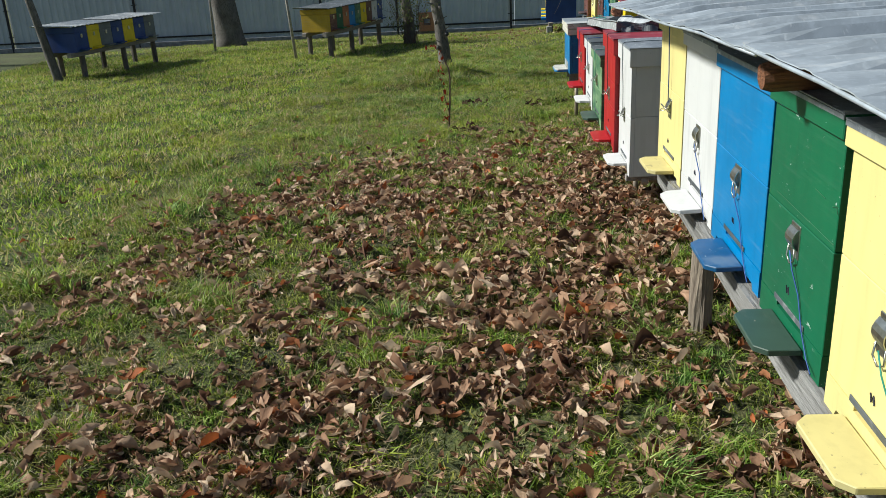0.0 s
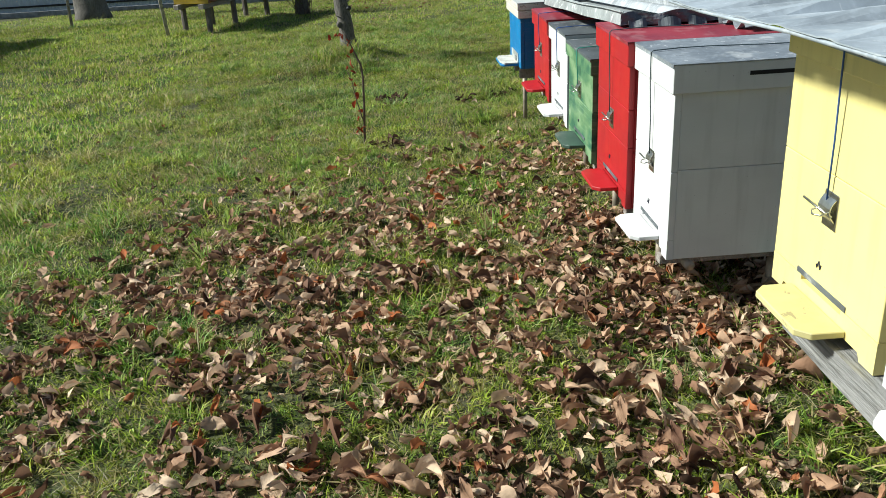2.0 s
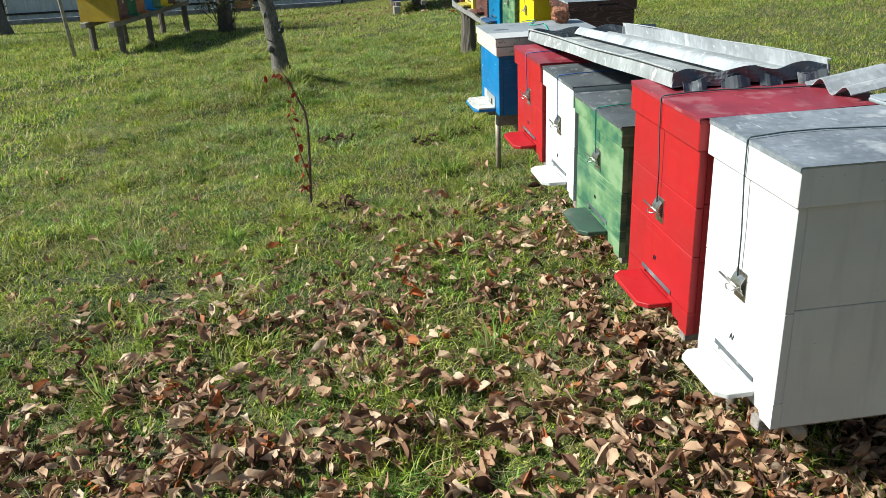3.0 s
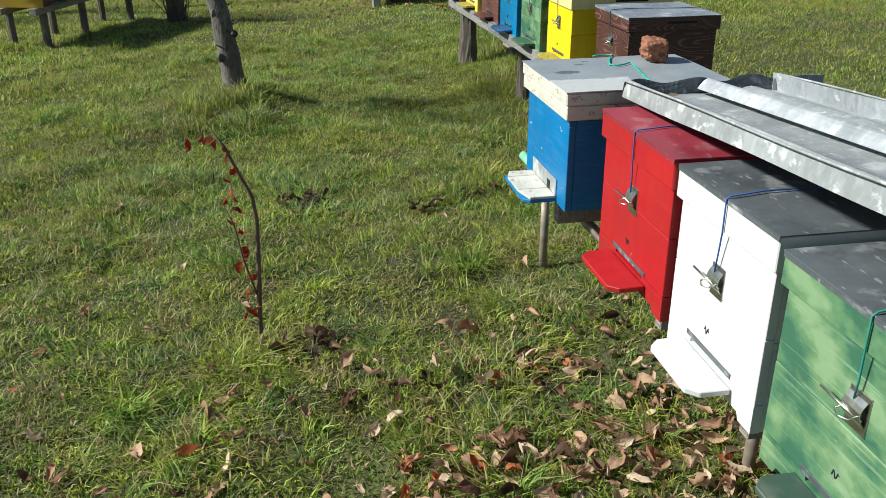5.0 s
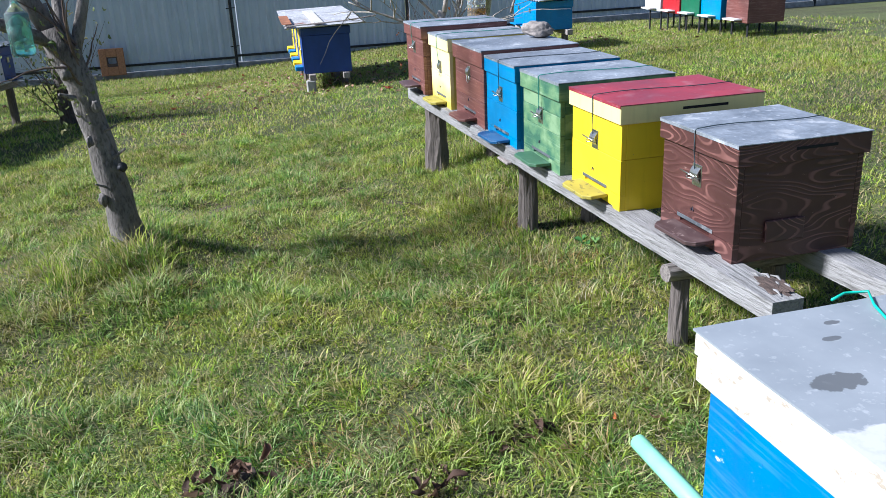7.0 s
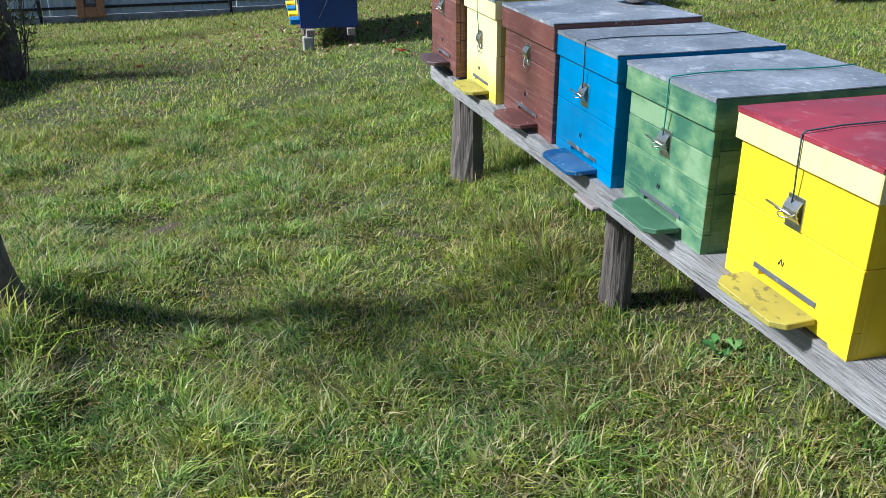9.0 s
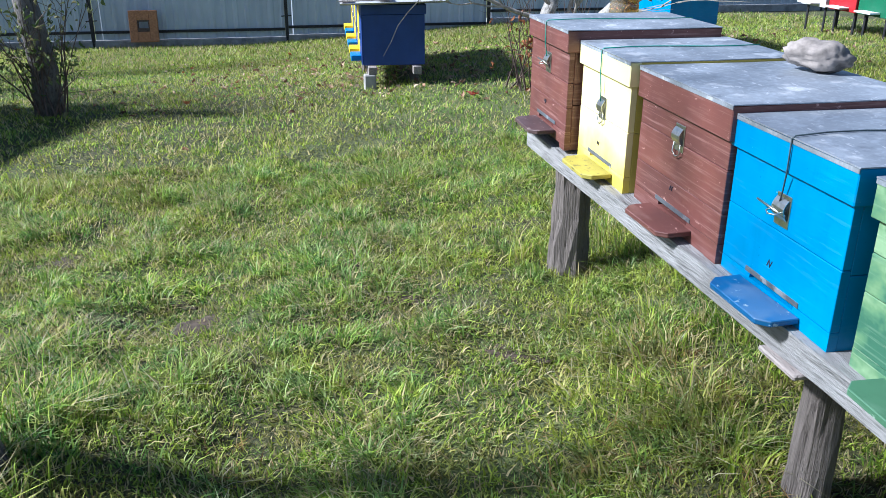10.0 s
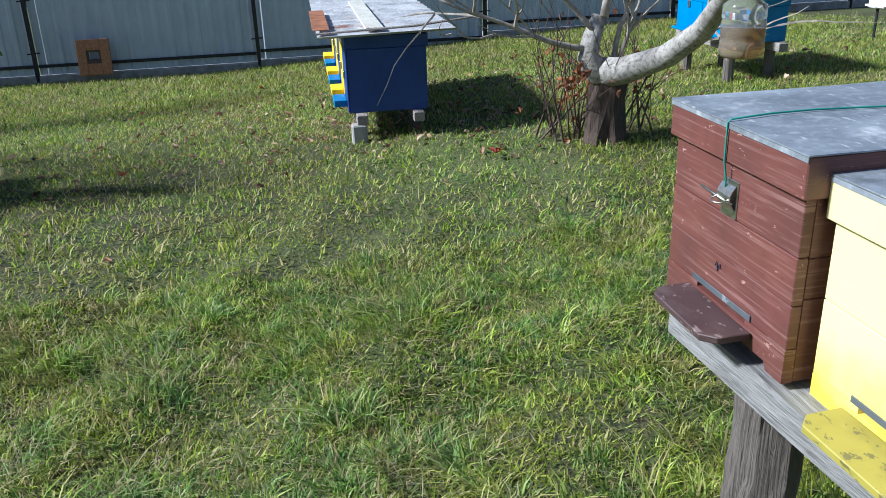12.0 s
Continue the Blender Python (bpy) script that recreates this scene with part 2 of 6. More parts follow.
RED_LID = sheet_metal("red_lid_paint", (0.29, 0.035, 0.055), 0.45, 0.0, 0.0, 0.08)
WHITE_SHEET = sheet_metal("pale_sheet", (0.40, 0.42, 0.45), 0.55, 0.25, 0.0, 0.5)
STEEL = plain("bright_clasp_steel", (0.5, 0.5, 0.46), 0.3, 0.95, 0.2, 60)
DARK_STEEL = plain("dark_steel", (0.03, 0.03, 0.035), 0.6, 0.4, 0.3, 20)
BLACK = plain("dark_gap", (0.012, 0.011, 0.01), 0.9)
INK = plain("felt_pen_ink", (0.03, 0.03, 0.05), 0.7)
CORD = {"mint": plain("mint_cord", (0.02, 0.42, 0.30), 0.5), "green": plain("green_cord", (0.02, 0.22, 0.17), 0.6), "blue": plain("blue_cord", (0.03, 0.09, 0.3), 0.6), "dark": plain("dark_cord", (0.04, 0.06, 0.07), 0.7)}
PIPE = plain("mint_pipe_paint", (0.22, 0.52, 0.36), 0.5, 0.0, 0.2, 10)
PIPE_BARE = plain("bare_pipe", (0.30, 0.25, 0.2), 0.6, 0.4, 0.4, 14)
BEAM = bare_wood("weathered_beam", (0.37, 0.36, 0.355), (0.11, 0.105, 0.10), (10, 0.7, 10))
LOG = bare_wood("weathered_log", (0.25, 0.21, 0.185), (0.04, 0.032, 0.028), (20, 20, 0.9))
LOG_X = bare_wood("weathered_cross_log", (0.34, 0.30, 0.27), (0.06, 0.05, 0.045), (0.7, 10, 10))
OLD_BARK = bare_wood("old_split_bark", (0.13, 0.085, 0.065), (0.018, 0.013, 0.011), (12, 12, 0.6))
ROT = bare_wood("rotten_wood", (0.16, 0.11, 0.09), (0.02, 0.014, 0.012), (10, 0.7, 10))
PALE_LOG = bare_wood("pale_log", (0.42, 0.35, 0.27), (0.13, 0.10, 0.08), (10, 10, 0.7))
RAFTER = bare_wood("brown_rafter", (0.32, 0.13, 0.06), (0.06, 0.025, 0.015), (0.7, 10, 10))
PLANK = bare_wood("grey_plank", (0.40, 0.36, 0.33), (0.15, 0.12, 0.11), (8, 0.8, 8))
BARK = bare_wood("tree_bark", (0.24, 0.215, 0.195), (0.03, 0.025, 0.022), (7, 7, 2.6))
WHITEWASH = bare_wood("whitewashed_bark", (0.56, 0.53, 0.49), (0.08, 0.065, 0.055), (4, 4, 4), crack=0.5)
TWIG = plain("twig_bark", (0.11, 0.075, 0.06), 0.85, 0.0, 0.4, 20)
PALE_TWIG = plain("pale_twig_bark", (0.33, 0.29, 0.25), 0.85, 0.0, 0.4, 20)
CONCRETE = plain("concrete", (0.30, 0.29, 0.27), 0.95, 0.0, 0.35, 8, 0.4)
STONE = plain("field_stone", (0.235, 0.205, 0.185), 0.9, 0.0, 0.5, 22, 0.3)
CLAY = plain("burnt_clay", (0.25, 0.105, 0.06), 0.95, 0.0, 0.6, 26, 0.9)
OSB = plain("orange_board", (0.36, 0.17, 0.085), 0.85, 0.0, 0.3, 30)
GLASS = clear("clear_plastic", (0.86, 0.9, 0.9))
AQUA = clear("aqua_liquid", (0.2, 0.75, 0.7))
AMBER = clear("amber_liquid", (0.75, 0.36, 0.06))
TILE = plain("red_roof_tile", (0.3, 0.06, 0.03), 0.8)
PLASTER = plain("house_plaster", (0.5, 0.46, 0.4), 0.9)


def fence_paint():
    m = Mat("fence_coating", 0.4)
    n = m.noise(1.6, 4)
    dirt = m.noise(5, 5, (3, 3, 0.4))
    c = m.mix(m.ramp(n, (0.3, 0.0), (0.7, 1.0)), (0.42, 0.47, 0.55), (0.51, 0.56, 0.63))
    c = m.mix(m.ramp(dirt, (0.55, 0.0), (0.8, 0.4)), c, (0.26, 0.27, 0.29))
    m.color(c)
    return m.bump(n, 0.08, 0.01).m


FENCE = fence_paint()


def ground_mat():
    m = Mat("lawn_soil", 0.95)
    broad = m.noise(0.7, 4)
    mid = m.noise(5, 5)
    fine = m.noise(45, 5)
    c = m.ramp(fine, (0.35, (0.012, 0.011, 0.006)), (0.5, (0.05, 0.055, 0.016)), (0.68, (0.15, 0.14, 0.045)))
    c = m.mix(m.ramp(mid, (0.55, 0.0), (0.7, 0.5)), c, (0.085, 0.062, 0.04))
    c = m.mix(m.ramp(broad, (0.4, 0.0), (0.65, 0.45)), c, (0.12, 0.16, 0.04))
    m.color(c)
    return m.bump(fine, 0.9, 0.03).m


def grass_mat(name, greens, dry, dry_amount, mixed=1.0):
    """Blades: every blade its own tint, with green and straw patches across the lawn."""
    m = Mat(name, 0.45)
    rnd = m.node("ShaderNodeNewGeometry").outputs["Random Per Island"]
    patch = m.noise(1.1, 4)
    patch2 = m.noise(0.9, 5)
    c = m.ramp(rnd, (0.14, scaled(greens[0], 0.7)), (0.38, greens[1]), (0.64, greens[2]), (0.88, scaled(greens[3], 1.15)))
    c = m.mix(m.ramp(patch2, (0.36, 0.1 * mixed), (0.6, 0.6 * mixed)), c, m.ramp(rnd, (0.0, (0.25, 0.27, 0.022)), (1.0, (0.54, 0.53, 0.075))))
    spot = m.noise(4.6, 4)
    c = m.mix(m.ramp(spot, (0.52, 0.0), (0.62, 0.55 * mixed)), c, m.ramp(rnd, (0.0, (0.03, 0.11, 0.04)), (0.6, (0.11, 0.29, 0.10)), (1.0, (0.36, 0.55, 0.26))))
    c = m.mix(m.ramp(spot, (0.36, 0.6 * mixed), (0.44, 0.0)), c, m.ramp(rnd, (0.0, (0.15, 0.09, 0.035)), (1.0, (0.46, 0.34, 0.17))))
    tuft = m.noise(13, 3)
    c = m.mix(m.ramp(tuft, (0.54, 0.0), (0.62, 0.6 * mixed)), c, m.ramp(rnd, (0.0, (0.33, 0.37, 0.05)), (1.0, (0.66, 0.65, 0.17))))
    c = m.mix(m.ramp(tuft, (0.38, 0.6 * mixed), (0.45, 0.0)), c, m.ramp(rnd, (0.0, (0.05, 0.12, 0.04)), (1.0, (0.16, 0.27, 0.10))))
    lit = m.node("ShaderNodeMath")
    lit.operation = "ADD"
    m.put(lit.inputs[0], m.ramp(patch, (0.25, 0.0), (0.75, dry_amount)))
    m.put(lit.inputs[1], rnd)
    c = m.mix(m.ramp(lit.outputs[0], (0.93, 0.0), (0.98, 1.0)), c, m.ramp(rnd, (0.0, scaled(dry, 0.7)), (1.0, dry)))
    m.color(c)
    m.p.inputs["Specular IOR Level"].default_value = 0.18
    tr = m.node("ShaderNodeBsdfTranslucent", Color=c)
    mx = m.node("ShaderNodeMixShader", Fac=0.45)
    m.put(mx.inputs[1], m.p.outputs[0])
    m.put(mx.inputs[2], tr.outputs[0])
    m.put(m.t.nodes["Material Output"].inputs[0], mx.outputs[0])
    return m.m


def leaf_mat(name, single, ramp):
    m = Mat(name, 0.72)
    m.p.inputs["Specular IOR Level"].default_value = 0.2
    rnd = m.node("ShaderNodeObjectInfo").outputs["Random"] if single else m.node("ShaderNodeNewGeometry").outputs["Random Per Island"]
    c = m.ramp(rnd, *ramp)
    n = m.noise(30, 4)
    c = m.mix(m.ramp(n, (0.4, 0.0), (0.7, 0.5)), c, m.mix(0.5, c, (0.05, 0.028, 0.02)))
    m.color(c)
    m.bump(m.mix(0.5, n, m.noise(75, 3)), 0.8, 0.006)
    tr = m.node("ShaderNodeBsdfTranslucent", Color=c)
    mx = m.node("ShaderNodeMixShader", Fac=0.24)
    m.put(mx.inputs[1], m.p.outputs[0])
    m.put(mx.inputs[2], tr.outputs[0])
    m.put(m.t.nodes["Material Output"].inputs[0], mx.outputs[0])
    return m.m


GROUND = ground_mat()
GRASS = grass_mat("grass_blades", [(0.066, 0.187, 0.015), (0.242, 0.462, 0.035), (0.495, 0.682, 0.077), (0.77, 0.85, 0.22)], (0.60, 0.50, 0.24), 0.35)
LUSH = grass_mat("lush_blades", [(0.06, 0.19, 0.03), (0.17, 0.36, 0.055), (0.31, 0.51, 0.10), (0.54, 0.68, 0.24)], (0.34, 0.30, 0.14), 0.12, 0.65)
THATCH = grass_mat("thatch", [(0.036, 0.084, 0.017), (0.168, 0.276, 0.036), (0.396, 0.516, 0.072), (0.72, 0.744, 0.216)], (0.46, 0.37, 0.2), 0.45, 0.7)
STRAW = grass_mat("straw_blades", [(0.36, 0.30, 0.14), (0.45, 0.39, 0.21), (0.52, 0.47, 0.28), (0.38, 0.24, 0.11)], (0.55, 0.5, 0.33), 0.5)
DEAD = ((0.0, (0.07, 0.040, 0.027)), (0.18, (0.20, 0.105, 0.068)), (0.4, (0.41, 0.24, 0.15)), (0.66, (0.55, 0.37, 0.245)), (0.88, (0.72, 0.56, 0.41)), (0.96, (0.38, 0.16, 0.075)), (1.0, (0.45, 0.13, 0.04)))
LEAF = leaf_mat("dead_leaf", False, DEAD)
LEAF_ONE = leaf_mat("dead_leaf_single", True, DEAD)
DARK_LEAF = leaf_mat("rotting_leaf", False, ((0.0, (0.03, 0.02, 0.016)), (0.6, (0.11, 0.065, 0.045)), (1.0, (0.30, 0.19, 0.13))))
ORANGE_LEAF = leaf_mat("orange_leaf", False, ((0.0, (0.22, 0.07, 0.03)), (0.6, (0.40, 0.16, 0.07)), (1.0, (0.30, 0.15, 0.09))))
RED_LEAF = leaf_mat("red_leaf", False, ((0.0, (0.30, 0.035, 0.015)), (0.6, (0.42, 0.07, 0.03)), (1.0, (0.25, 0.06, 0.04))))
IVY = leaf_mat("pale_green_leaf", False, ((0.0, (0.08, 0.13, 0.03)), (0.6, (0.22, 0.26, 0.10)), (1.0, (0.32, 0.28, 0.14))))

# ---- mesh helpers ----


def finish(name, bm, mat, smooth=False):
    me = bpy.data.meshes.new(name)
    bm.to_mesh(me)
    bm.free()
    me.materials.append(mat)
    if smooth:
        me.polygons.foreach_set("use_smooth", [True] * len(me.polygons))
    return me


def part(name, bm, mat, parent, label="", smooth=False):
    """Links a bmesh as one mesh object under a thing or a part."""
    ob = new(name, bm if isinstance(bm, bpy.types.Mesh) else finish(name, bm, mat, smooth))
    ob.parent = parent
    return tagged(ob, label)


def thing(name, m, label, category, group="", kind=""):
    ob = new(name)
    ob.empty_display_size = 0.1
    ob.matrix_world = m
    return tagged(ob, label, category, group, kind)


def box(x0, x1, y0, y1, z0, z1, b=0.003, bm=None):
    """A box with chamfered edges."""
    bm = bm or bmesh.new()
    vs = bmesh.ops.create_cube(bm, size=1.0)["verts"]
    for v in vs:
        v.co = Vector((x0 + (v.co.x + 0.5) * (x1 - x0), y0 + (v.co.y + 0.5) * (y1 - y0), z0 + (v.co.z + 0.5) * (z1 - z0)))
    b = min(b, 0.3 * min(abs(x1 - x0), abs(y1 - y0), abs(z1 - z0)))
    if b > 0:
        edges = list({e for v in vs for e in v.link_edges})
        bmesh.ops.bevel(bm, geom=edges, offset=b, segments=1, affect="EDGES")
    return bm


def prism(outline, z0, z1, b=0.002):
    """An outline in x and y raised from z0 to z1."""
    bm = bmesh.new()
    low = bm.faces.new([bm.verts.new((x, y, z0)) for x, y in outline])
    up = bmesh.ops.extrude_face_region(bm, geom=[low])["geom"]
    for v in up:
        if isinstance(v, bmesh.types.BMVert):
            v.co.z = z1
    bmesh.ops.recalc_face_normals(bm, faces=bm.faces[:])
    if b:
        bmesh.ops.bevel(bm, geom=bm.edges[:], offset=b, segments=1, affect="EDGES")
    return bm


def panel(outline, x0, x1):
    """An outline in y and z given thickness from x0 to x1."""
    bm = bmesh.new()
    low = bm.faces.new([bm.verts.new((x0, y, z)) for y, z in outline])
    for v in bmesh.ops.extrude_face_region(bm, geom=[low])["geom"]:
        if isinstance(v, bmesh.types.BMVert):
            v.co.x = x1
    bmesh.ops.recalc_face_normals(bm, faces=bm.faces[:])
    return bm


def tube(points, radii, sides=8, bm=None, wobble=0.0, seed=0):
    """A round rod along points, with capped ends."""
    bm = bm or bmesh.new()
    rng = random.Random(seed)
    pts = [Vector(p) for p in points]
    radii = radii if isinstance(radii, (list, tuple)) else [radii] * len(pts)
    rings = []
    side = None
    for i, p in enumerate(pts):
        d = (pts[min(i + 1, len(pts) - 1)] - pts[max(i - 1, 0)]).normalized()
        if side is None:
            side = d.orthogonal().normalized()
        side = (side - d * side.dot(d)).normalized()
        other = d.cross(side)
        ring = []
        for k in range(sides):
            a = 2 * math.pi * k / sides
            r = radii[i] * (1 + wobble * (rng.random() - 0.5))
            ring.append(bm.verts.new(p + r * (math.cos(a) * side + math.sin(a) * other)))
        rings.append(ring)
    for a, b in zip(rings, rings[1:]):
        for k in range(sides):
            bm.faces.new((a[k], a[(k + 1) % sides], b[(k + 1) % sides], b[k]))
    bm.faces.new(rings[0][::-1])
    bm.faces.new(rings[-1])
    return bm


def sheet(fn, nu, nv, thick, bm=None, way=(0, 0, 1)):
    """A bent sheet with thickness: fn(u, v) for u, v from 0 to 1."""
    bm = bm or bmesh.new()
    top = [[bm.verts.new(fn(i / nu, j / nv)) for j in range(nv + 1)] for i in range(nu + 1)]
    bot = [[bm.verts.new(Vector(fn(i / nu, j / nv)) - thick * Vector(way)) for j in range(nv + 1)] for i in range(nu + 1)]
    for i in range(nu):
        for j in range(nv):
            bm.faces.new((top[i][j], top[i + 1][j], top[i + 1][j + 1], top[i][j + 1]))
            bm.faces.new((bot[i][j], bot[i][j + 1], bot[i + 1][j + 1], bot[i + 1][j]))
    rim = [(i, 0) for i in range(nu)] + [(nu, j) for j in range(nv)] + [(i, nv) for i in range(nu, 0, -1)] + [(0, j) for j in range(nv, 0, -1)]
    for (a, b), (c, d) in zip(rim, rim[1:] + rim[:1]):
        bm.faces.new((top[a][b], bot[a][b], bot[c][d], top[c][d]))
    bmesh.ops.recalc_face_normals(bm, faces=bm.faces[:])
    return bm


def lump(size, seed, rough=0.25, cuts=2, block=0.0):
    """A stone: an icosphere pushed about."""
    bm = bmesh.new()
    bmesh.ops.create_icosphere(bm, subdivisions=cuts + 1, radius=1.0)
    for v in bm.verts:
        d = v.co.normalized()
        k = 1 + rough * noise.noise(d * 1.3 + Vector((seed, 0, 0))) + 0.5 * rough * noise.noise(d * 3.5 + Vector((0, seed, 0))) + 0.25 * rough * noise.noise(d * 9 + Vector((seed, seed, 0)))
        if block:
            k *= (sum(abs(c) ** 5 for c in d)) ** (-0.2 * block) * 0.92
        v.co = Vector((d.x * size[0], d.y * size[1], d.z * size[2])) * k
    return bm


def raw_mesh(name, verts, tris, mat, smooth=True):
    """A mesh from arrays of corners and triangles."""
    me = bpy.data.meshes.new(name)
    n, f = len(verts), len(tris)
    me.vertices.add(n)
    me.vertices.foreach_set("co", np.ascontiguousarray(verts, dtype=np.float32).ravel())
    me.loops.add(3 * f)
    me.loops.foreach_set("vertex_index", np.ascontiguousarray(tris, dtype=np.int32).ravel())
    me.polygons.add(f)
    me.polygons.foreach_set("loop_start", np.arange(0, 3 * f, 3, dtype=np.int32))
    if smooth:
        me.polygons.foreach_set("use_smooth", np.ones(f, dtype=bool))
    me.update(calc_edges=True)
    me.materials.append(mat)
    return me


# ---- ground ----
GY = [-40, 0, 5, 7.5, 9, 12, 14, 17.7, 25, 40, 120]
GZ = [0.02, 0.0, -0.01, -0.07, -0.18, -0.23, -0.28, -0.34, -0.97, -1.3, -1.6]


def patchy(x, y, size, seed):
    """Smooth random patches of the given size, from 0 to 1."""
    g = np.random.default_rng(seed).random((97, 97))
    u, v = np.asarray(x) / size + 40, np.asarray(y) / size + 40
    i, j = np.floor(u).astype(int), np.floor(v).astype(int)
    a, b = u - i, v - j
    a, b = a * a * (3 - 2 * a), b * b * (3 - 2 * b)
    i, j, k, m = i % 97, j % 97, (i + 1) % 97, (j + 1) % 97
    return (g[i, j] * (1 - a) + g[k, j] * a) * (1 - b) + (g[i, m] * (1 - a) + g[k, m] * a) * b


def ground_z(x, y):
    """The lie of the land: a gentle fall towards the fence, a bank under the hive rows, a mound round the tree."""
    x, y = np.asarray(x, float), np.asarray(y, float)
    z = sum(np.interp(y + d, GY, GZ) for d in (-1.0, -0.5, 0, 0.5, 1.0)) / 5
    z = z + 0.06 * np.clip(x - 0.3, -0.5, 6.4)
    z = z + 0.17 * np.exp(-((x + 0.78) ** 2 + (y - 11.55) ** 2) / 0.4)
    near = np.exp(-np.maximum(np.abs(y - 8) - 7, 0) ** 2 / 4 - np.maximum(np.abs(x + 1.5) - 4.5, 0) ** 2 / 2)
    z = z + near * (0.05 * (patchy(x, y, 0.34, 51) - 0.5) + 0.022 * (patchy(x, y, 0.15, 52) - 0.5))
    return z + near * (0.012 * np.sin(3.1 * x + 1.7 * y) * np.sin(2.3 * y - 1.1 * x) + 0.01 * np.sin(7.3 * x - 2.9 * y))


def gz(x, y):
    return float(ground_z(x, y))


def build_ground():
    def axis(lo, hi, fine_lo, fine_hi, step):
        return np.unique(np.concatenate([np.linspace(lo, fine_lo, 14), np.arange(fine_lo, fine_hi, step), np.linspace(fine_hi, hi, 14)]))

    xs, ys = axis(-300, 300, -8, 8, 0.085), axis(-200, 400, -1, 26.4, 0.085)
    X, Y = np.meshgrid(xs, ys, indexing="ij")
    V = np.stack([X, Y, ground_z(X, Y)], -1).reshape(-1, 3)
    i, j = np.meshgrid(np.arange(len(xs) - 1), np.arange(len(ys) - 1), indexing="ij")
    a = (i * len(ys) + j).ravel()
    b, c, d = a + len(ys), a + len(ys) + 1, a + 1
    T = np.concatenate([np.stack([a, b, c], -1), np.stack([a, c, d], -1)])
    tagged(new("ground", raw_mesh("ground", V, T, GROUND)), "mossy lawn soil under short autumn grass", "ground", kind="structure")


build_ground()

# ---- hives ----


def clasp(parent, y, z, x, bail=True):
    """A toggle catch: plate, curved tongue and wire bail on a hive front."""
    bm = box(x - 0.003, x + 0.001, y - 0.030, y + 0.030, z - 0.046, z + 0.036, 0.0018)
    c = part("catch_plate", bm, STEEL, parent, "bright zinc-plated catch plate")
    part("catch_tongue", sheet(lambda u, v: (x - 0.006 - 0.012 * math.sin(math.pi * u), y - 0.026 + 0.052 * v, z - 0.026 + 0.052 * u), 5, 3, 0.002, way=(-1, 0, 0)), STEEL, c)
    pts = [(x - 0.008, y - 0.02, z), (x - 0.034, y - 0.02, z - 0.008), (x - 0.042, y, z - 0.010), (x - 0.034, y + 0.02, z - 0.008), (x - 0.008, y + 0.02, z)]
    if not bail:
        pts = [(x - 0.008, y - 0.02, z - 0.02), (x - 0.010, y - 0.024, z - 0.05), (x - 0.010, y, z - 0.062), (x - 0.010, y + 0.024, z - 0.05), (x - 0.008, y + 0.02, z - 0.02)]
    part("bail", tube(pts, 0.0022, 5), STEEL, c, smooth=True)
    if bail:
        part("lever_rod", tube([(x - 0.012, y - 0.026, z - 0.012), (x - 0.02, y + 0.03, z - 0.004), (x - 0.024, y + 0.08, z + 0.001)], [0.0035, 0.0035, 0.003], 7), STEEL, c, smooth=True)


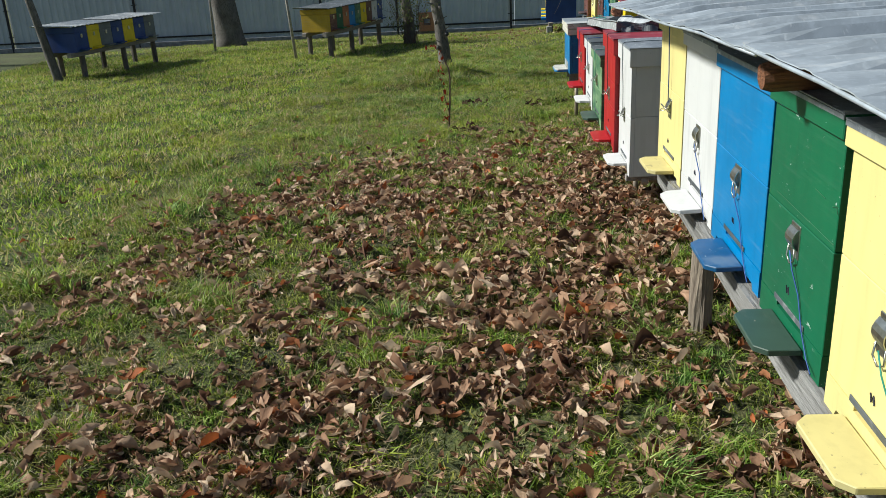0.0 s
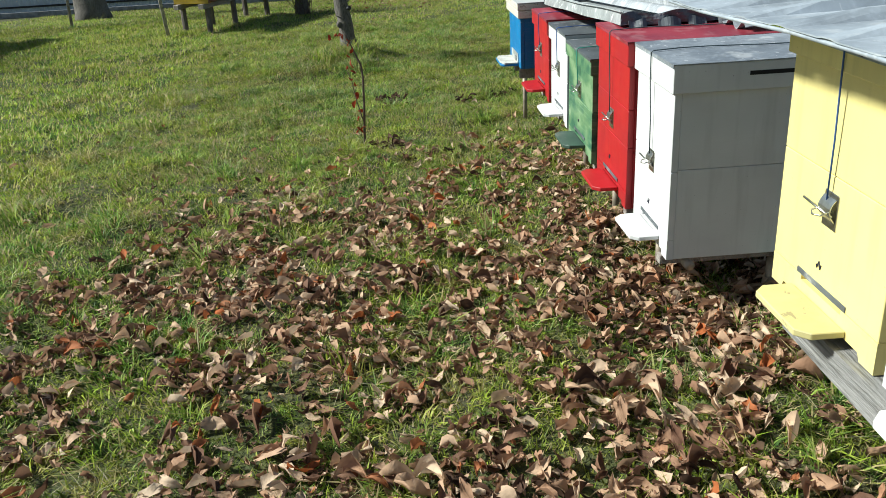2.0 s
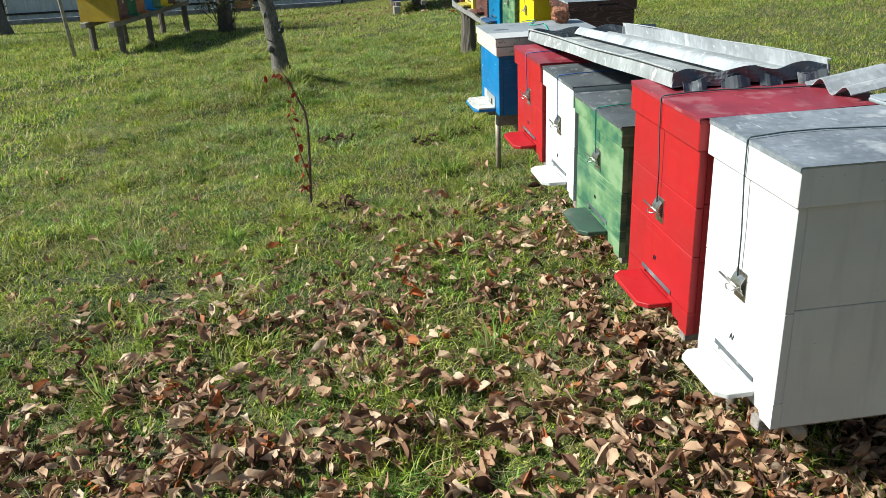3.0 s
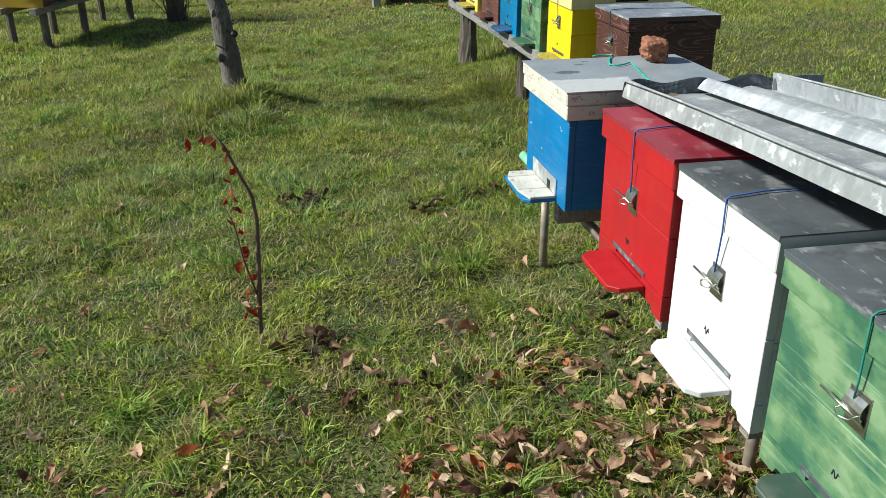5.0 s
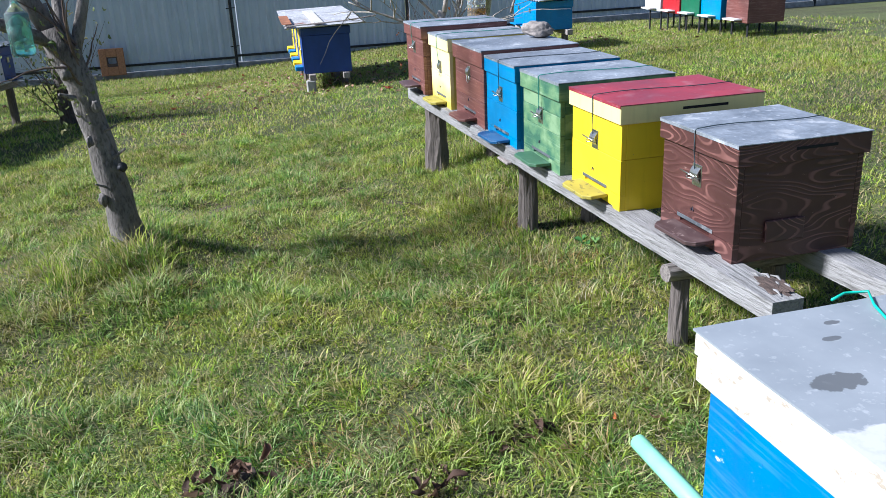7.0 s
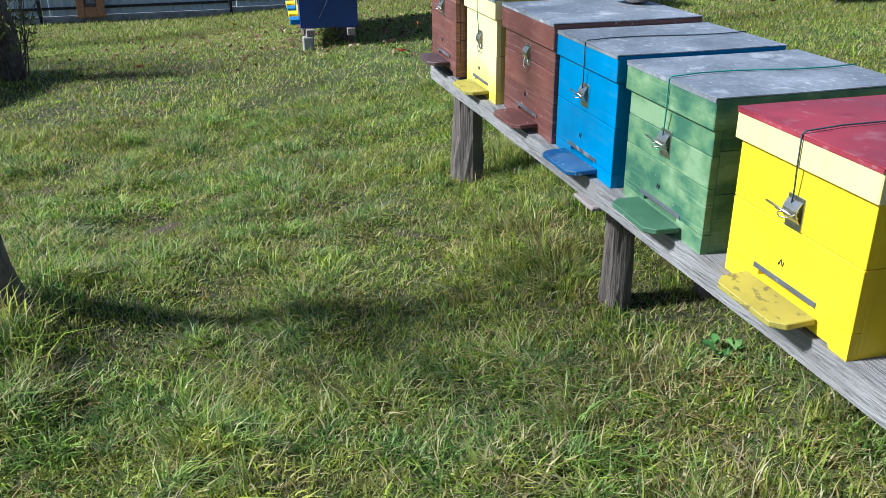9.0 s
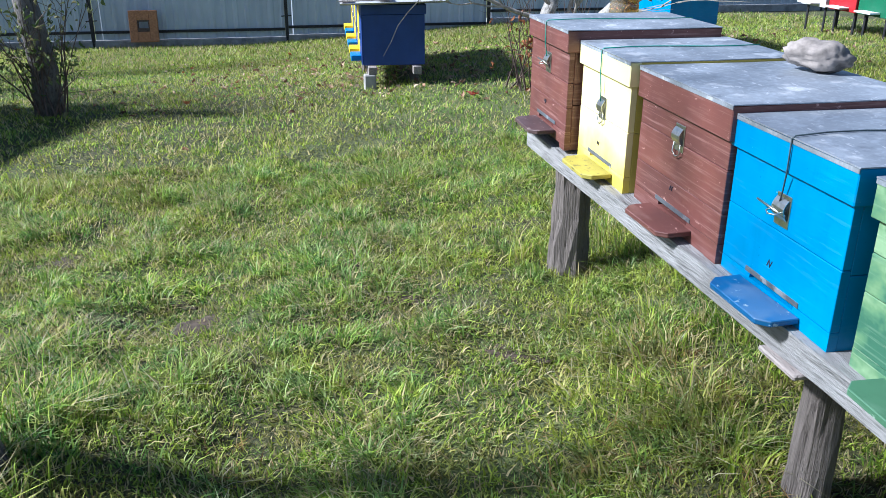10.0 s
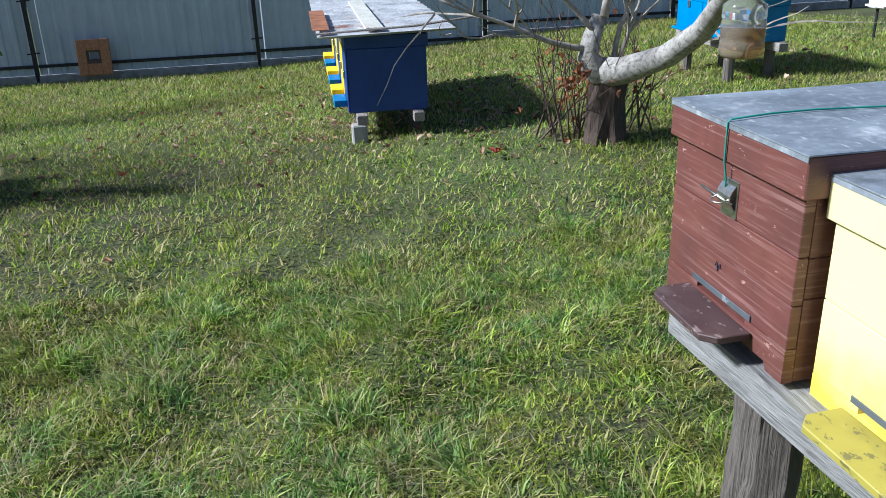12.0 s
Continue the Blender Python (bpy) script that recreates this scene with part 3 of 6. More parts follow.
def beehive(y0, y1, xf, zb, zt, col, lid_h=0.08, depth=0.56, lid="zinc", cord="green", seams=(0.42,), land=None, rot=0.0, label="", lidcol=None,
            vent=False, side_plate=False, bail=True, catch=0.62, land_w=0.27, land_z=0.042, wire=None, group="hives on the long stand", mark=True):
    """A timber hive: boards, floor, landing board, telescopic lid with a metal sheet, catch and cord. Front looks to -x."""
    w, h = y1 - y0, zt - zb
    e = thing("beehive", pose(xf, (y0 + y1) / 2, zb, 0, 0, rot), label, "beehive", group)
    rng = random.Random(int(1000 * y0) + 7)
    mat, lmat = P[col], P[lidcol or col]
    a, b = -w / 2 + 0.012, w / 2 - 0.012
    top = h - lid_h
    rim = h - 0.004
    slot0, slot1 = 0.062, 0.074
    lw = land_w * min(1.0, w / 0.5) / 2
    # front: skirt with feet, cheeks either side of the entrance, then boards up to the lid
    bm = panel([(a, 0), (a + 0.055, 0), (a + 0.065, 0.018), (b - 0.065, 0.018), (b - 0.055, 0), (b, 0), (b, slot0), (a, slot0)], 0, 0.024)
    part("skirt_board", bm, mat, e)
    part("cheek_block", box(0, 0.024, a, -lw * 0.75, slot0, slot1, 0.0), mat, e)
    part("cheek_block", box(0, 0.024, lw * 0.75, b, slot0, slot1, 0.0), mat, e)
    cuts = [slot1] + [slot1 + (top - slot1) * s for s in seams] + [top - 0.0005]
    for z0, z1 in zip(cuts, cuts[1:]):
        jog = rng.uniform(-0.0008, 0.0008)
        part("front_board", box(jog, 0.024, a, b, z0 + 0.0008, z1 - 0.0008, 0.0016), mat, e)
    side_cuts = [0.0] + [slot1 + (top - slot1) * s + rng.uniform(-0.02, 0.02) for s in seams] + [top - 0.0005]
    for s0, s1 in ((a, a + 0.024), (b - 0.024, b)):
        for z0, z1 in zip(side_cuts, side_cuts[1:]):
            part("side_board", box(0.0245, depth - 0.0245, s0 + 0.0006, s1 - 0.0006, z0 + 0.0007, z1 - 0.0007, 0.0016), mat, e)
    part("back_board", box(depth - 0.024, depth, a, b, 0, top - 0.0005, 0.002), mat, e)
    part("floor_board", box(0.026, depth - 0.026, a + 0.026, b - 0.026, 0.03, slot0 - 0.002, 0.0), PLANK, e)
    part("entrance_strip", box(-0.003, 0.0, -lw * 0.9, lw * 0.9, slot1 + 0.002, slot1 + 0.016, 0.0008), DULL_ZINC, e, "thin tin entrance strip")
    # landing board with clipped corners, tipped a little forward
    q, o = 0.028, -0.105
    outline = [(-0.003, -lw), (-0.003, lw), (o + q, lw), (o, lw - q), (o, -lw + q), (o + q, -lw)]
    lb = part("landing_board", prism(outline, land_z, land_z + 0.016, 0.002), P[land or col], e, "landing board with clipped corners")
    lb.rotation_euler = (0, radians(rng.uniform(-3, 1)), radians(rng.uniform(-2, 2)))
    # lid rim and its sheet
    ov = 0.013
    lo, hi = a - ov, b + ov
    bm = box(-ov, depth + ov, lo, hi, top, rim, 0.0025)
    lidob = part("lid", bm, lmat, e)
    cover = {"zinc": ZINC, "dull": DULL_ZINC, "red": RED_LID, "roofed": ZINC}[lid]
    sag = rng.uniform(-0.0015, 0.0015)
    x0, x1 = -ov - 0.002, depth + ov + 0.002

    def top_sheet(u, v):
        px, py = x0 + (x1 - x0) * u, lo - 0.002 + (hi - lo + 0.004) * v
        return (px, py, h + 0.0015 * math.sin(5 * px + 9 * py) * math.sin(math.pi * u) + sag * math.sin(math.pi * v))

    part("lid_sheet", sheet(top_sheet, 10, 8, 0.003), cover, lidob, "metal sheet nailed over the lid", smooth=False)
    bm = bmesh.new()
    fold = 0.010
    box(x0, x0 + 0.0018, lo, hi, rim - fold, rim, 0.0, bm)
    part("sheet_fold", bm, cover, lidob)
    if vent:
        part("vent_slot", box(depth * 0.42, depth * 0.75, lo - 0.0012, lo + 0.004, top + lid_h * 0.5, top + lid_h * 0.64, 0.0005), BLACK, lidob, "dark slot in the lid rim")
    if side_plate:
        part("hand_hold", box(depth * 0.24, depth * 0.55, a - 0.012, a - 0.0005, 0.07, 0.15, 0.003), mat, e)
    zc = 0.07 + (h - 0.07) * catch
    clasp(e, 0.0, zc, 0.0, bail)
    if cord:
        yo = rng.uniform(-0.02, 0.02)
        pts = [(-0.010, 0.006, zc + 0.012), (-0.012, 0.002 + yo * 0.3, (zc + top) / 2), (-ov - 0.004, yo, top + 0.002), (-ov - 0.005, yo, h - 0.002), (-ov + 0.004, yo, h + 0.005)]
        pts += [(x0 + (x1 - x0) * k / 6, yo + 0.02 * math.sin(k), h + 0.0055) for k in range(1, 7)] + [(x1 + 0.004, yo, h - 0.02)]
        part("cord", tube(pts, 0.0022, 5), CORD[cord], e, cord + " binding cord over the lid", smooth=True)
    if wire:
        pts = [(-0.012, 0.0, zc - 0.03), (-0.010, -0.02, zc - 0.07), (-0.004, -0.06, zc - 0.12), (-0.004, -0.10, zc - 0.19), (-0.005, -0.15, zc - 0.24), (-0.012, -0.2, zc - 0.25)]
        part("loose_wire", tube(pts, 0.0018, 5), CORD[wire], e, "loose wire hanging from the catch", smooth=True)
    if mark:
        mz = 0.07 + 0.3 * (zc - 0.07)
        pts = [(-0.0015, 0.03 - 0.0035 * k, mz + 0.009 * math.sin(1.6 * k + y0)) for k in range(7)]
        part("pen_mark", tube(pts, 0.0016, 4), INK, e)
    return e


long_stand = "hives under the tin roof"
for spec in (
    (1.16, 1.655, 0.675, 0.53, 1.145, "pale", "pale yellow wooden hive under a tin roof"),
    (1.675, 2.145, 0.678, 0.54, 1.150, "green", "dark green wooden hive under a tin roof"),
    (2.165, 2.725, 0.686, 0.542, 1.15, "blue", "bright blue wooden hive under a tin roof"),
    (2.745, 3.27, 0.695, 0.54, 1.155, "white", "white wooden hive under a tin roof"),
    (3.29, 3.80, 0.70, 0.535, 1.16, "pale", "pale yellow wooden hive with a blue cord"),
):
    y0, y1, xf, zb, zt, col, lab = spec
    beehive(y0, y1, xf, zb, zt, col, 0.055, 0.5, "roofed", "blue" if y0 > 3.2 else None, (0.5,) if col != "pale" else (0.55,), label=lab,
            group=long_stand, catch=0.37, bail=y0 > 3.2, wire=None if y0 > 3.2 else ("green" if col == "pale" else "blue"), land_z=0.022, land_w=0.25, land={"green": "grey_green", "pale": "dirty_pale", "blue": "deep_blue"}.get(col))

green = [ob for ob in bpy.data.objects if ob.name.startswith("beehive") and ob.get("label", "").startswith("dark green")]
for host in green:
    for pts in ([(-0.0008, 0.16, 0.339), (-0.0009, 0.02, 0.336), (-0.0008, -0.22, 0.331)], [(-0.0008, -0.09, 0.415), (-0.0009, -0.15, 0.411)], [(-0.0008, -0.19, 0.405), (-0.0012, -0.215, 0.412), (-0.0008, -0.222, 0.398)]):
        part("scratch", tube(pts, 0.0007, 4), P["teal"], host, "pale scratch in the paint")

mid = "hives on the pipe stand"
beehive(4.605, 5.065, 0.70, 0.22, 0.925, "white", 0.10, 0.58, "zinc", "dark", (0.48,), label="tall white two-storey hive with a zinc lid", group=mid, vent=True, catch=0.385)
beehive(5.075, 5.60, 0.675, 0.245, 0.925, "red", 0.095, 0.56, "red", "dark", (0.36, 0.66), label="tall red hive with a dark red lid", group=mid, catch=0.42)
beehive(5.65, 6.20, 0.665, 0.262, 0.758, "sage", 0.075, 0.56, "dull", "green", (0.5,), label="sage green hive with brushed paint and a dark zinc lid", group=mid, land="grey_green", catch=0.55)
beehive(6.225, 6.695, 0.665, 0.285, 0.778, "white", 0.085, 0.56, "dull", "blue", (0.5,), label="white hive with a dull zinc lid", group=mid, catch=0.5)
beehive(6.705, 7.22, 0.655, 0.315, 0.788, "red", 0.085, 0.56, "red", "blue", (0.55,), label="bright red hive with a red lid", group=mid, catch=0.5)
second = "hives on the timber bench"
beehive(9.145, 9.665, 1.505, 0.315, 0.748, "brown", 0.078, 0.50, "zinc", "dark", (), label="dark brown hive with a weathered zinc lid", group=second, land="dark_board", vent=True, side_plate=True, catch=0.55)
beehive(9.80, 10.31, 1.402, 0.323, 0.778, "yellow", 0.08, 0.63, "red", "dark", (0.5,), label="bright yellow hive with a red lid", group=second, lidcol="pale", vent=True, catch=0.52, land="dirty_yellow")
beehive(10.375, 10.885, 1.378, 0.323, 0.785, "sage", 0.088, 0.57, "zinc", "green", (0.45, 0.75), label="sage green hive with grain showing and a grey lid", group=second, land="teal", catch=0.52)
beehive(10.92, 11.44, 1.36, 0.325, 0.795, "skyblue", 0.088, 0.57, "zinc", "dark", (0.5,), label="sky blue hive with a grey lid", group=second, land="deep_blue", catch=0.55)
beehive(11.425, 12.03, 1.345, 0.345, 0.818, "maroon", 0.10, 0.57, "zinc", None, (0.3, 0.72), label="maroon hive with a grey lid and a stone on it", group=second, bail=False, catch=0.6)
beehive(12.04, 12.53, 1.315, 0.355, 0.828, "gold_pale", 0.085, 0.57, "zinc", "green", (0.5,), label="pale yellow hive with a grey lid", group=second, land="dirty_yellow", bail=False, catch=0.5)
beehive(12.53, 13.045, 1.265, 0.395, 0.865, "maroon", 0.085, 0.6, "zinc", "green", (0.3, 0.62), label="maroon hive at the end of the bench", group=second, land="dark_board", catch=0.61)


def panel_y(outline, y0, y1):
    """A flat plate across y with the outline given in x and z."""
    bm = bmesh.new()
    r0, r1 = [bm.verts.new((x, y0, z)) for x, z in outline], [bm.verts.new((x, y1, z)) for x, z in outline]
    bm.faces.new(r0)
    bm.faces.new(r1[::-1])
    for k in range(len(outline)):
        n = (k + 1) % len(outline)
        bm.faces.new((r0[k], r1[k], r1[n], r0[n]))
    bmesh.ops.recalc_face_normals(bm, faces=bm.faces[:])
    return bm


def blue_hive():
    """The flat-lidded worn hive at the end of the pipe stand."""
    e = thing("beehive", pose(0.592, 7.625, 0.385, 0, 0, 0.5), "worn blue hive with a flaking cream lid and a clay lump", "beehive", mid)
    a, b, d = -0.235, 0.235, 0.56
    for z0, z1 in ((0.0, 0.335),):
        part("front_board", box(0, 0.024, a, b, z0, z1, 0.002), P["worn_blue"], e)
        for s in (a, b - 0.024):
            part("side_board", box(0.025, d - 0.025, s + 0.001, s + 0.023, z0, z1, 0.002), P["worn_blue"], e)
    part("back_board", box(d - 0.024, d, a, b, 0, 0.335, 0.002), P["worn_blue"], e)
    lid = part("lid", box(-0.018, d + 0.018, a - 0.02, b + 0.02, 0.325, 0.372, 0.003), P["cream"], e, "flaking cream lid frame")
    part("lid_rim", box(-0.022, d + 0.022, a - 0.024, b + 0.024, 0.374, 0.416, 0.004), P["cream"], lid)
    part("lid_sheet", sheet(lambda u, v: (-0.024 + (d + 0.048) * u, a - 0.026 + 0.522 * v, 0.421 + 0.001 * math.sin(9 * u + 7 * v)), 8, 6, 0.0035), WORN_LID, lid, "grey lid sheet with worn white paint")
    part("entrance_plate", box(-0.004, -0.0005, -0.14, 0.14, 0.012, 0.085, 0.001), GALV, e, "galvanised entrance plate")
    part("entrance_hole", box(-0.0055, -0.0038, -0.075, -0.045, 0.03, 0.06, 0.0), BLACK, e)
    lw, o, q = 0.145, -0.118, 0.022
    outline = [(-0.006, -lw), (-0.006, lw), (o + q, lw), (o, lw - q), (o, -lw + q), (o + q, -lw)]
    part("landing_base", prism(outline, 0.006, 0.019, 0.002), P["worn_blue"], e, "blue underside of the landing board")
    for k, (y0, y1) in enumerate(((-lw, -0.058), (-0.0575, 0.032), (0.0325, 0.085), (0.0855, lw))):
        edge = [(-0.006, y0 + 0.0006), (-0.006, y1 - 0.0006), (o + (q if k == 3 else 0.002), y1 - 0.0006), (o + (q if k == 0 else 0.002), y0 + 0.0006)]
        part("landing_slat", prism(edge, 0.0195, 0.029 + 0.001 * (k % 2), 0.0012), P["cream"], e, "flaking cream landing slat")
    part("worn_spot", panel_y([(0.18, 0.20), (0.176, 0.25), (0.19, 0.285), (0.225, 0.295), (0.30, 0.292), (0.31, 0.21), (0.25, 0.185)], a - 0.0012, a + 0.003), RUST, e, "brown patch where the paint is gone")


blue_hive()

# ---- first stand: beam, posts, tin roof ----


def log_post(x, y, top, r, mat, seed, label, group, lean=(0, 0)):
    z = gz(x, y) - 0.12
    pts = [(x + lean[0] * k / 5, y + lean[1] * k / 5, z + (top - z) * k / 5) for k in range(6)]
    bm = tube(pts, [r * (1.12 - 0.03 * k) for k in range(6)], 22, wobble=0.22, seed=seed)
    ob = new("post", finish("post", bm, mat))
    return tagged(ob, label, "post", group)


def beam(p0, p1, w, h, mat, label, name="beam"):
    d = Vector(p1) - Vector(p0)
    bm = bmesh.new()
    n = 14
    rng = random.Random(int(100 * p0[0]) + 3)
    rings = []
    for k in range(n + 1):
        c = Vector(p0) + d * k / n
        j = [rng.uniform(-0.004, 0.004) for _ in range(4)]
        rings.append([bm.verts.new(c + Vector(v)) for v in ((-w / 2 + j[0], 0, -h), (w / 2 + j[1], 0, -h), (w / 2 + j[2], 0, 0), (-w / 2 + j[3], 0, 0))])
    for r0, r1 in zip(rings, rings[1:]):
        for i in range(4):
            bm.faces.new((r0[i], r0[(i + 1) % 4], r1[(i + 1) % 4], r1[i]))
    bm.faces.new(rings[0][::-1])
    bm.faces.new(rings[-1])
    bmesh.ops.recalc_face_normals(bm, faces=bm.faces[:])
    ob = new(name, finish(name, bm, mat))
    return tagged(ob, label, name)


beam((0.715, 0.4, 0.525), (0.733, 3.66, 0.533), 0.11, 0.075, BEAM, "long grey weathered beam under the hives")
beam((1.10, 0.4, 0.533), (1.11, 3.7, 0.533), 0.11, 0.075, BEAM, "rear grey weathered beam under the hives")
for x, y, s in ((0.755, 3.08, 1), (1.11, 3.1, 2), (0.76, 0.9, 3), (1.12, 0.9, 4)):
    log_post(x, y, 0.459, 0.04, PALE_LOG, s, "pale barkless log post under the beam", "posts of the first stand")


def tin_roof():
    e = thing("tin_roof", pose(0, 0, 0), "ribbed galvanised roof sheets over the hive row", "roof")

    def rib(s):
        s = (s % 0.2) / 0.2
        return 0.022 * max(0.0, min(1.0, 2.6 - abs(s - 0.5) * 16))

    def make(y0, y1, z_eave0, z_eave1):
        def fn(u, v):
            y, x = y0 + (y1 - y0) * u, 0.52 + 1.0 * v
            return (x + 0.004 * math.sin(9 * y), y, z_eave0 + (z_eave1 - z_eave0) * u + 0.03 * v + rib(y) * min(1.0, 0.12 + 5 * v) + 0.004 * math.sin(6 * y + 3 * v))
        return sheet(fn, int((y1 - y0) / 0.0158), 12, 0.0025)

    part("roof_sheet", make(1.80, 4.17, 1.262, 1.192), ROOF, e, "ribbed roof sheet with a wavy eave")
    part("roof_sheet", make(-0.4, 1.88, 1.212, 1.27), ROOF, e, "ribbed roof sheet with a wavy eave")
    part("eave_batten", box(0.74, 0.78, 2.1, 4.05, 1.164, 1.19, 0.003), PLANK, e)
    part("eave_fold", tube([(0.522, 1.80 + 0.237 * k, 1.255 - 0.007 * k + 0.004 * math.sin(6 * (1.8 + 0.237 * k))) for k in range(11)], 0.0045, 6), ROOF, e, "rounded fold along the eave", smooth=True)
    part("eave_fold", tube([(0.520, -0.4 + 0.228 * k, 1.205 + 0.0058 * k + 0.004 * math.sin(6 * (-0.4 + 0.226 * k))) for k in range(11)], 0.0045, 6), ROOF, e, "rounded fold along the eave", smooth=True)
    part("rear_batten", box(1.30, 1.34, 0.0, 4.1, 1.175, 1.205, 0.003), PLANK, e)
    for k in range(9):
        y = 0.45 + 0.38 * k + (0.05 if k % 2 else 0)
        part("roof_screw", tube([(0.70 + 0.2 * (k % 2), y, 1.245 - 0.012 * k * 0.6), (0.70 + 0.2 * (k % 2), y, 1.285 - 0.009 * k)], 0.007, 6), DARK_STEEL, e)
    for y, s in ((1.93, 5), (3.45, 6), (0.5, 7)):
        x_end = 0.575 if y < 2.5 else 0.66
        part("rafter", tube([(x_end, y, 1.184), (x_end + 0.02, y, 1.186), (0.95, y, 1.194), (1.38, y, 1.204)], [0.028, 0.034, 0.036, 0.036], 12, wobble=0.12, seed=s), RAFTER, e, "brown log rafter under the eave")
    for y in (0.2, 2.15, 3.9):
        part("rear_post", tube([(1.36, y, gz(1.36, y) - 0.1), (1.36, y, 1.19)], 0.04, 10, wobble=0.1, seed=int(y * 10)), PALE_LOG, e)


tin_roof()


def bucket():
    e = thing("bucket", pose(0.97, 3.78, 1.232), "grey galvanised bucket standing on the tin roof", "bucket")
    part("bucket_wall", tube([(0, 0, 0), (0, 0, 0.004), (0, 0, 0.09), (0, 0, 0.095), (0, 0, 0.1), (0, 0, 0.2)], [0.095, 0.1, 0.102, 0.105, 0.103, 0.108], 28), GALV, e, smooth=True)
    rim = [(0.11 * math.cos(k * math.pi / 10), 0.11 * math.sin(k * math.pi / 10), 0.203) for k in range(21)]
    part("bucket_rim", tube(rim, 0.004, 6), GALV, e, smooth=True)


bucket()

# ---- pipe stand and what lies on its hives ----


def pipe_stand():
    e = thing("pipe_stand", pose(0, 0, 0), "stand of mint green and rusty pipe under the hives", "stand")
    part("front_pipe", tube([(0.70, 8.30, 0.30), (0.715, 7.9, 0.292)], 0.02, 12), PIPE, e, "mint green pipe end", smooth=True)
    part("front_pipe", tube([(0.715, 7.895, 0.292), (0.745, 7.3, 0.27)], 0.019, 12), PIPE_BARE, e, "bare rusty pipe", smooth=True)
    part("front_pipe", tube([(0.745, 7.295, 0.27), (0.755, 6.2, 0.235), (0.775, 5.0, 0.2)], 0.02, 12), PIPE, e, "mint green pipe", smooth=True)
    part("front_pipe", tube([(0.775, 4.995, 0.2), (0.79, 4.62, 0.188)], 0.019, 12), PIPE_BARE, e, "bare rusty pipe", smooth=True)
    part("back_pipe", tube([(1.1, 8.1, 0.32), (1.12, 6.2, 0.235), (1.14, 4.5, 0.185)], 0.02, 12), PIPE, e, smooth=True)
    for x, y, z in ((0.80, 5.0, 0.18), (0.79, 5.67, 0.21), (0.82, 6.45, 0.22), (0.705, 7.96, 0.28), (1.13, 4.7, 0.18), (1.12, 6.2, 0.22), (1.11, 7.9, 0.3)):
        part("pipe_leg", tube([(x, y, gz(x, y) - 0.1), (x, y, z)], 0.017, 10), PIPE_BARE, e, smooth=True)


pipe_stand()
for y, z, zb in ((7.5, 0.305, 0.385), (7.74, 0.31, 0.385)):
    sp = box(0.60, 1.12, y - 0.02, y + 0.02, z, zb - 0.001, 0.003)
    tagged(new("spacer_lath", finish("spacer_lath", sp, PLANK)), "grey lath between pipe and blue hive", "lath", "laths on the pipes")
for y, z0, z1 in ((6.80, 0.268, 0.3145), (7.15, 0.28, 0.3145), (6.3, 0.253, 0.2845), (6.62, 0.263, 0.2845), (5.72, 0.238, 0.2615), (6.12, 0.246, 0.2615), (5.15, 0.218, 0.2445), (5.52, 0.23, 0.2445), (4.68, 0.204, 0.2195), (5.0, 0.214, 0.2195)):
    sp = box(0.69, 1.16, y - 0.02, y + 0.02, z0 - 0.02, z1, 0.003)
    tagged(new("spacer_lath", finish("spacer_lath", sp, PLANK)), "grey lath between pipe and hive floor", "lath", "laths on the pipes")


def metal_tray():
    """A folded galvanised trough laid across several lids."""
    tilt = math.degrees(math.atan2(0.932 - 0.795, 1.9))
    e = thing("metal_tray", pose(0.72, 5.41, 0.934, -tilt, 0, -0.5), "folded galvanised steel tray laid across the hive lids", "tray")
    L, W, H = 1.9, 0.52, 0.055
    part("tray_base", sheet(lambda u, v: (W * v, L * u, 0.004 + 0.016 * max(0.0, math.sin(3 * math.pi * v)) ** 3 + 0.002 * math.sin(5 * u)), 12, 30, 0.002), TRAY, e)
    for n, x in (("tray_side", 0.0), ("tray_side", W)):
        part(n, sheet(lambda u, v: (x + (0.012 if x == 0 else -0.012) * v, L * u, 0.002 + H * v + 0.002 * math.sin(13 * u)), 20, 4, 0.0025, way=(1, 0, 0)), WHITE_SHEET if x else TRAY, e)
        part("tray_hem", tube([(x, L * k / 10, H + 0.003 * math.sin(k)) for k in range(11)], 0.0035, 6), TRAY, e, smooth=True)
    part("tray_ridge", sheet(lambda u, v: (0.24 + 0.07 * v, 0.02 + (L - 0.04) * u, 0.022 + 0.03 * math.sin(math.pi * v)), 10, 8, 0.002), WHITE_SHEET, e)
    for y in (0.0, L):
        part("tray_end", sheet(lambda u, v: (W * u, y + 0.010 * math.sin(9 * u) * v + 0.005 * math.sin(31 * u + 4 * v), (H - 0.008) * v + 0.006 * math.sin(17 * u) * (0.4 + v)), 36, 4, 0.0025, way=(0, 1, 0)), DULL_ZINC, e)
    for k in range(4):
        part("bent_tab", sheet(lambda u, v: (0.03 + 0.125 * k + (0.075 + 0.02 * (k % 2)) * u, -0.006 - 0.016 * v + 0.006 * math.sin(7 * u + k), 0.022 - 0.036 * v - 0.006 * math.sin(5 * u + 2 * k)), 8, 4, 0.002, way=(0, 1, 0)), DULL_ZINC, e)

    flap = part("end_flap", sheet(lambda u, v: (0.50 + 0.19 * u, 1.885 + 0.02 * u, -0.018 + 0.058 * v + 0.006 * math.sin(3 * u)), 8, 4, 0.002, way=(0, 1, 0)), WHITE_SHEET, e, "pale bent flap with a square hole")
    part("flap_hole", box(0.525, 0.55, 1.880, 1.884, 0.008, 0.032, 0.004), BLACK, flap)


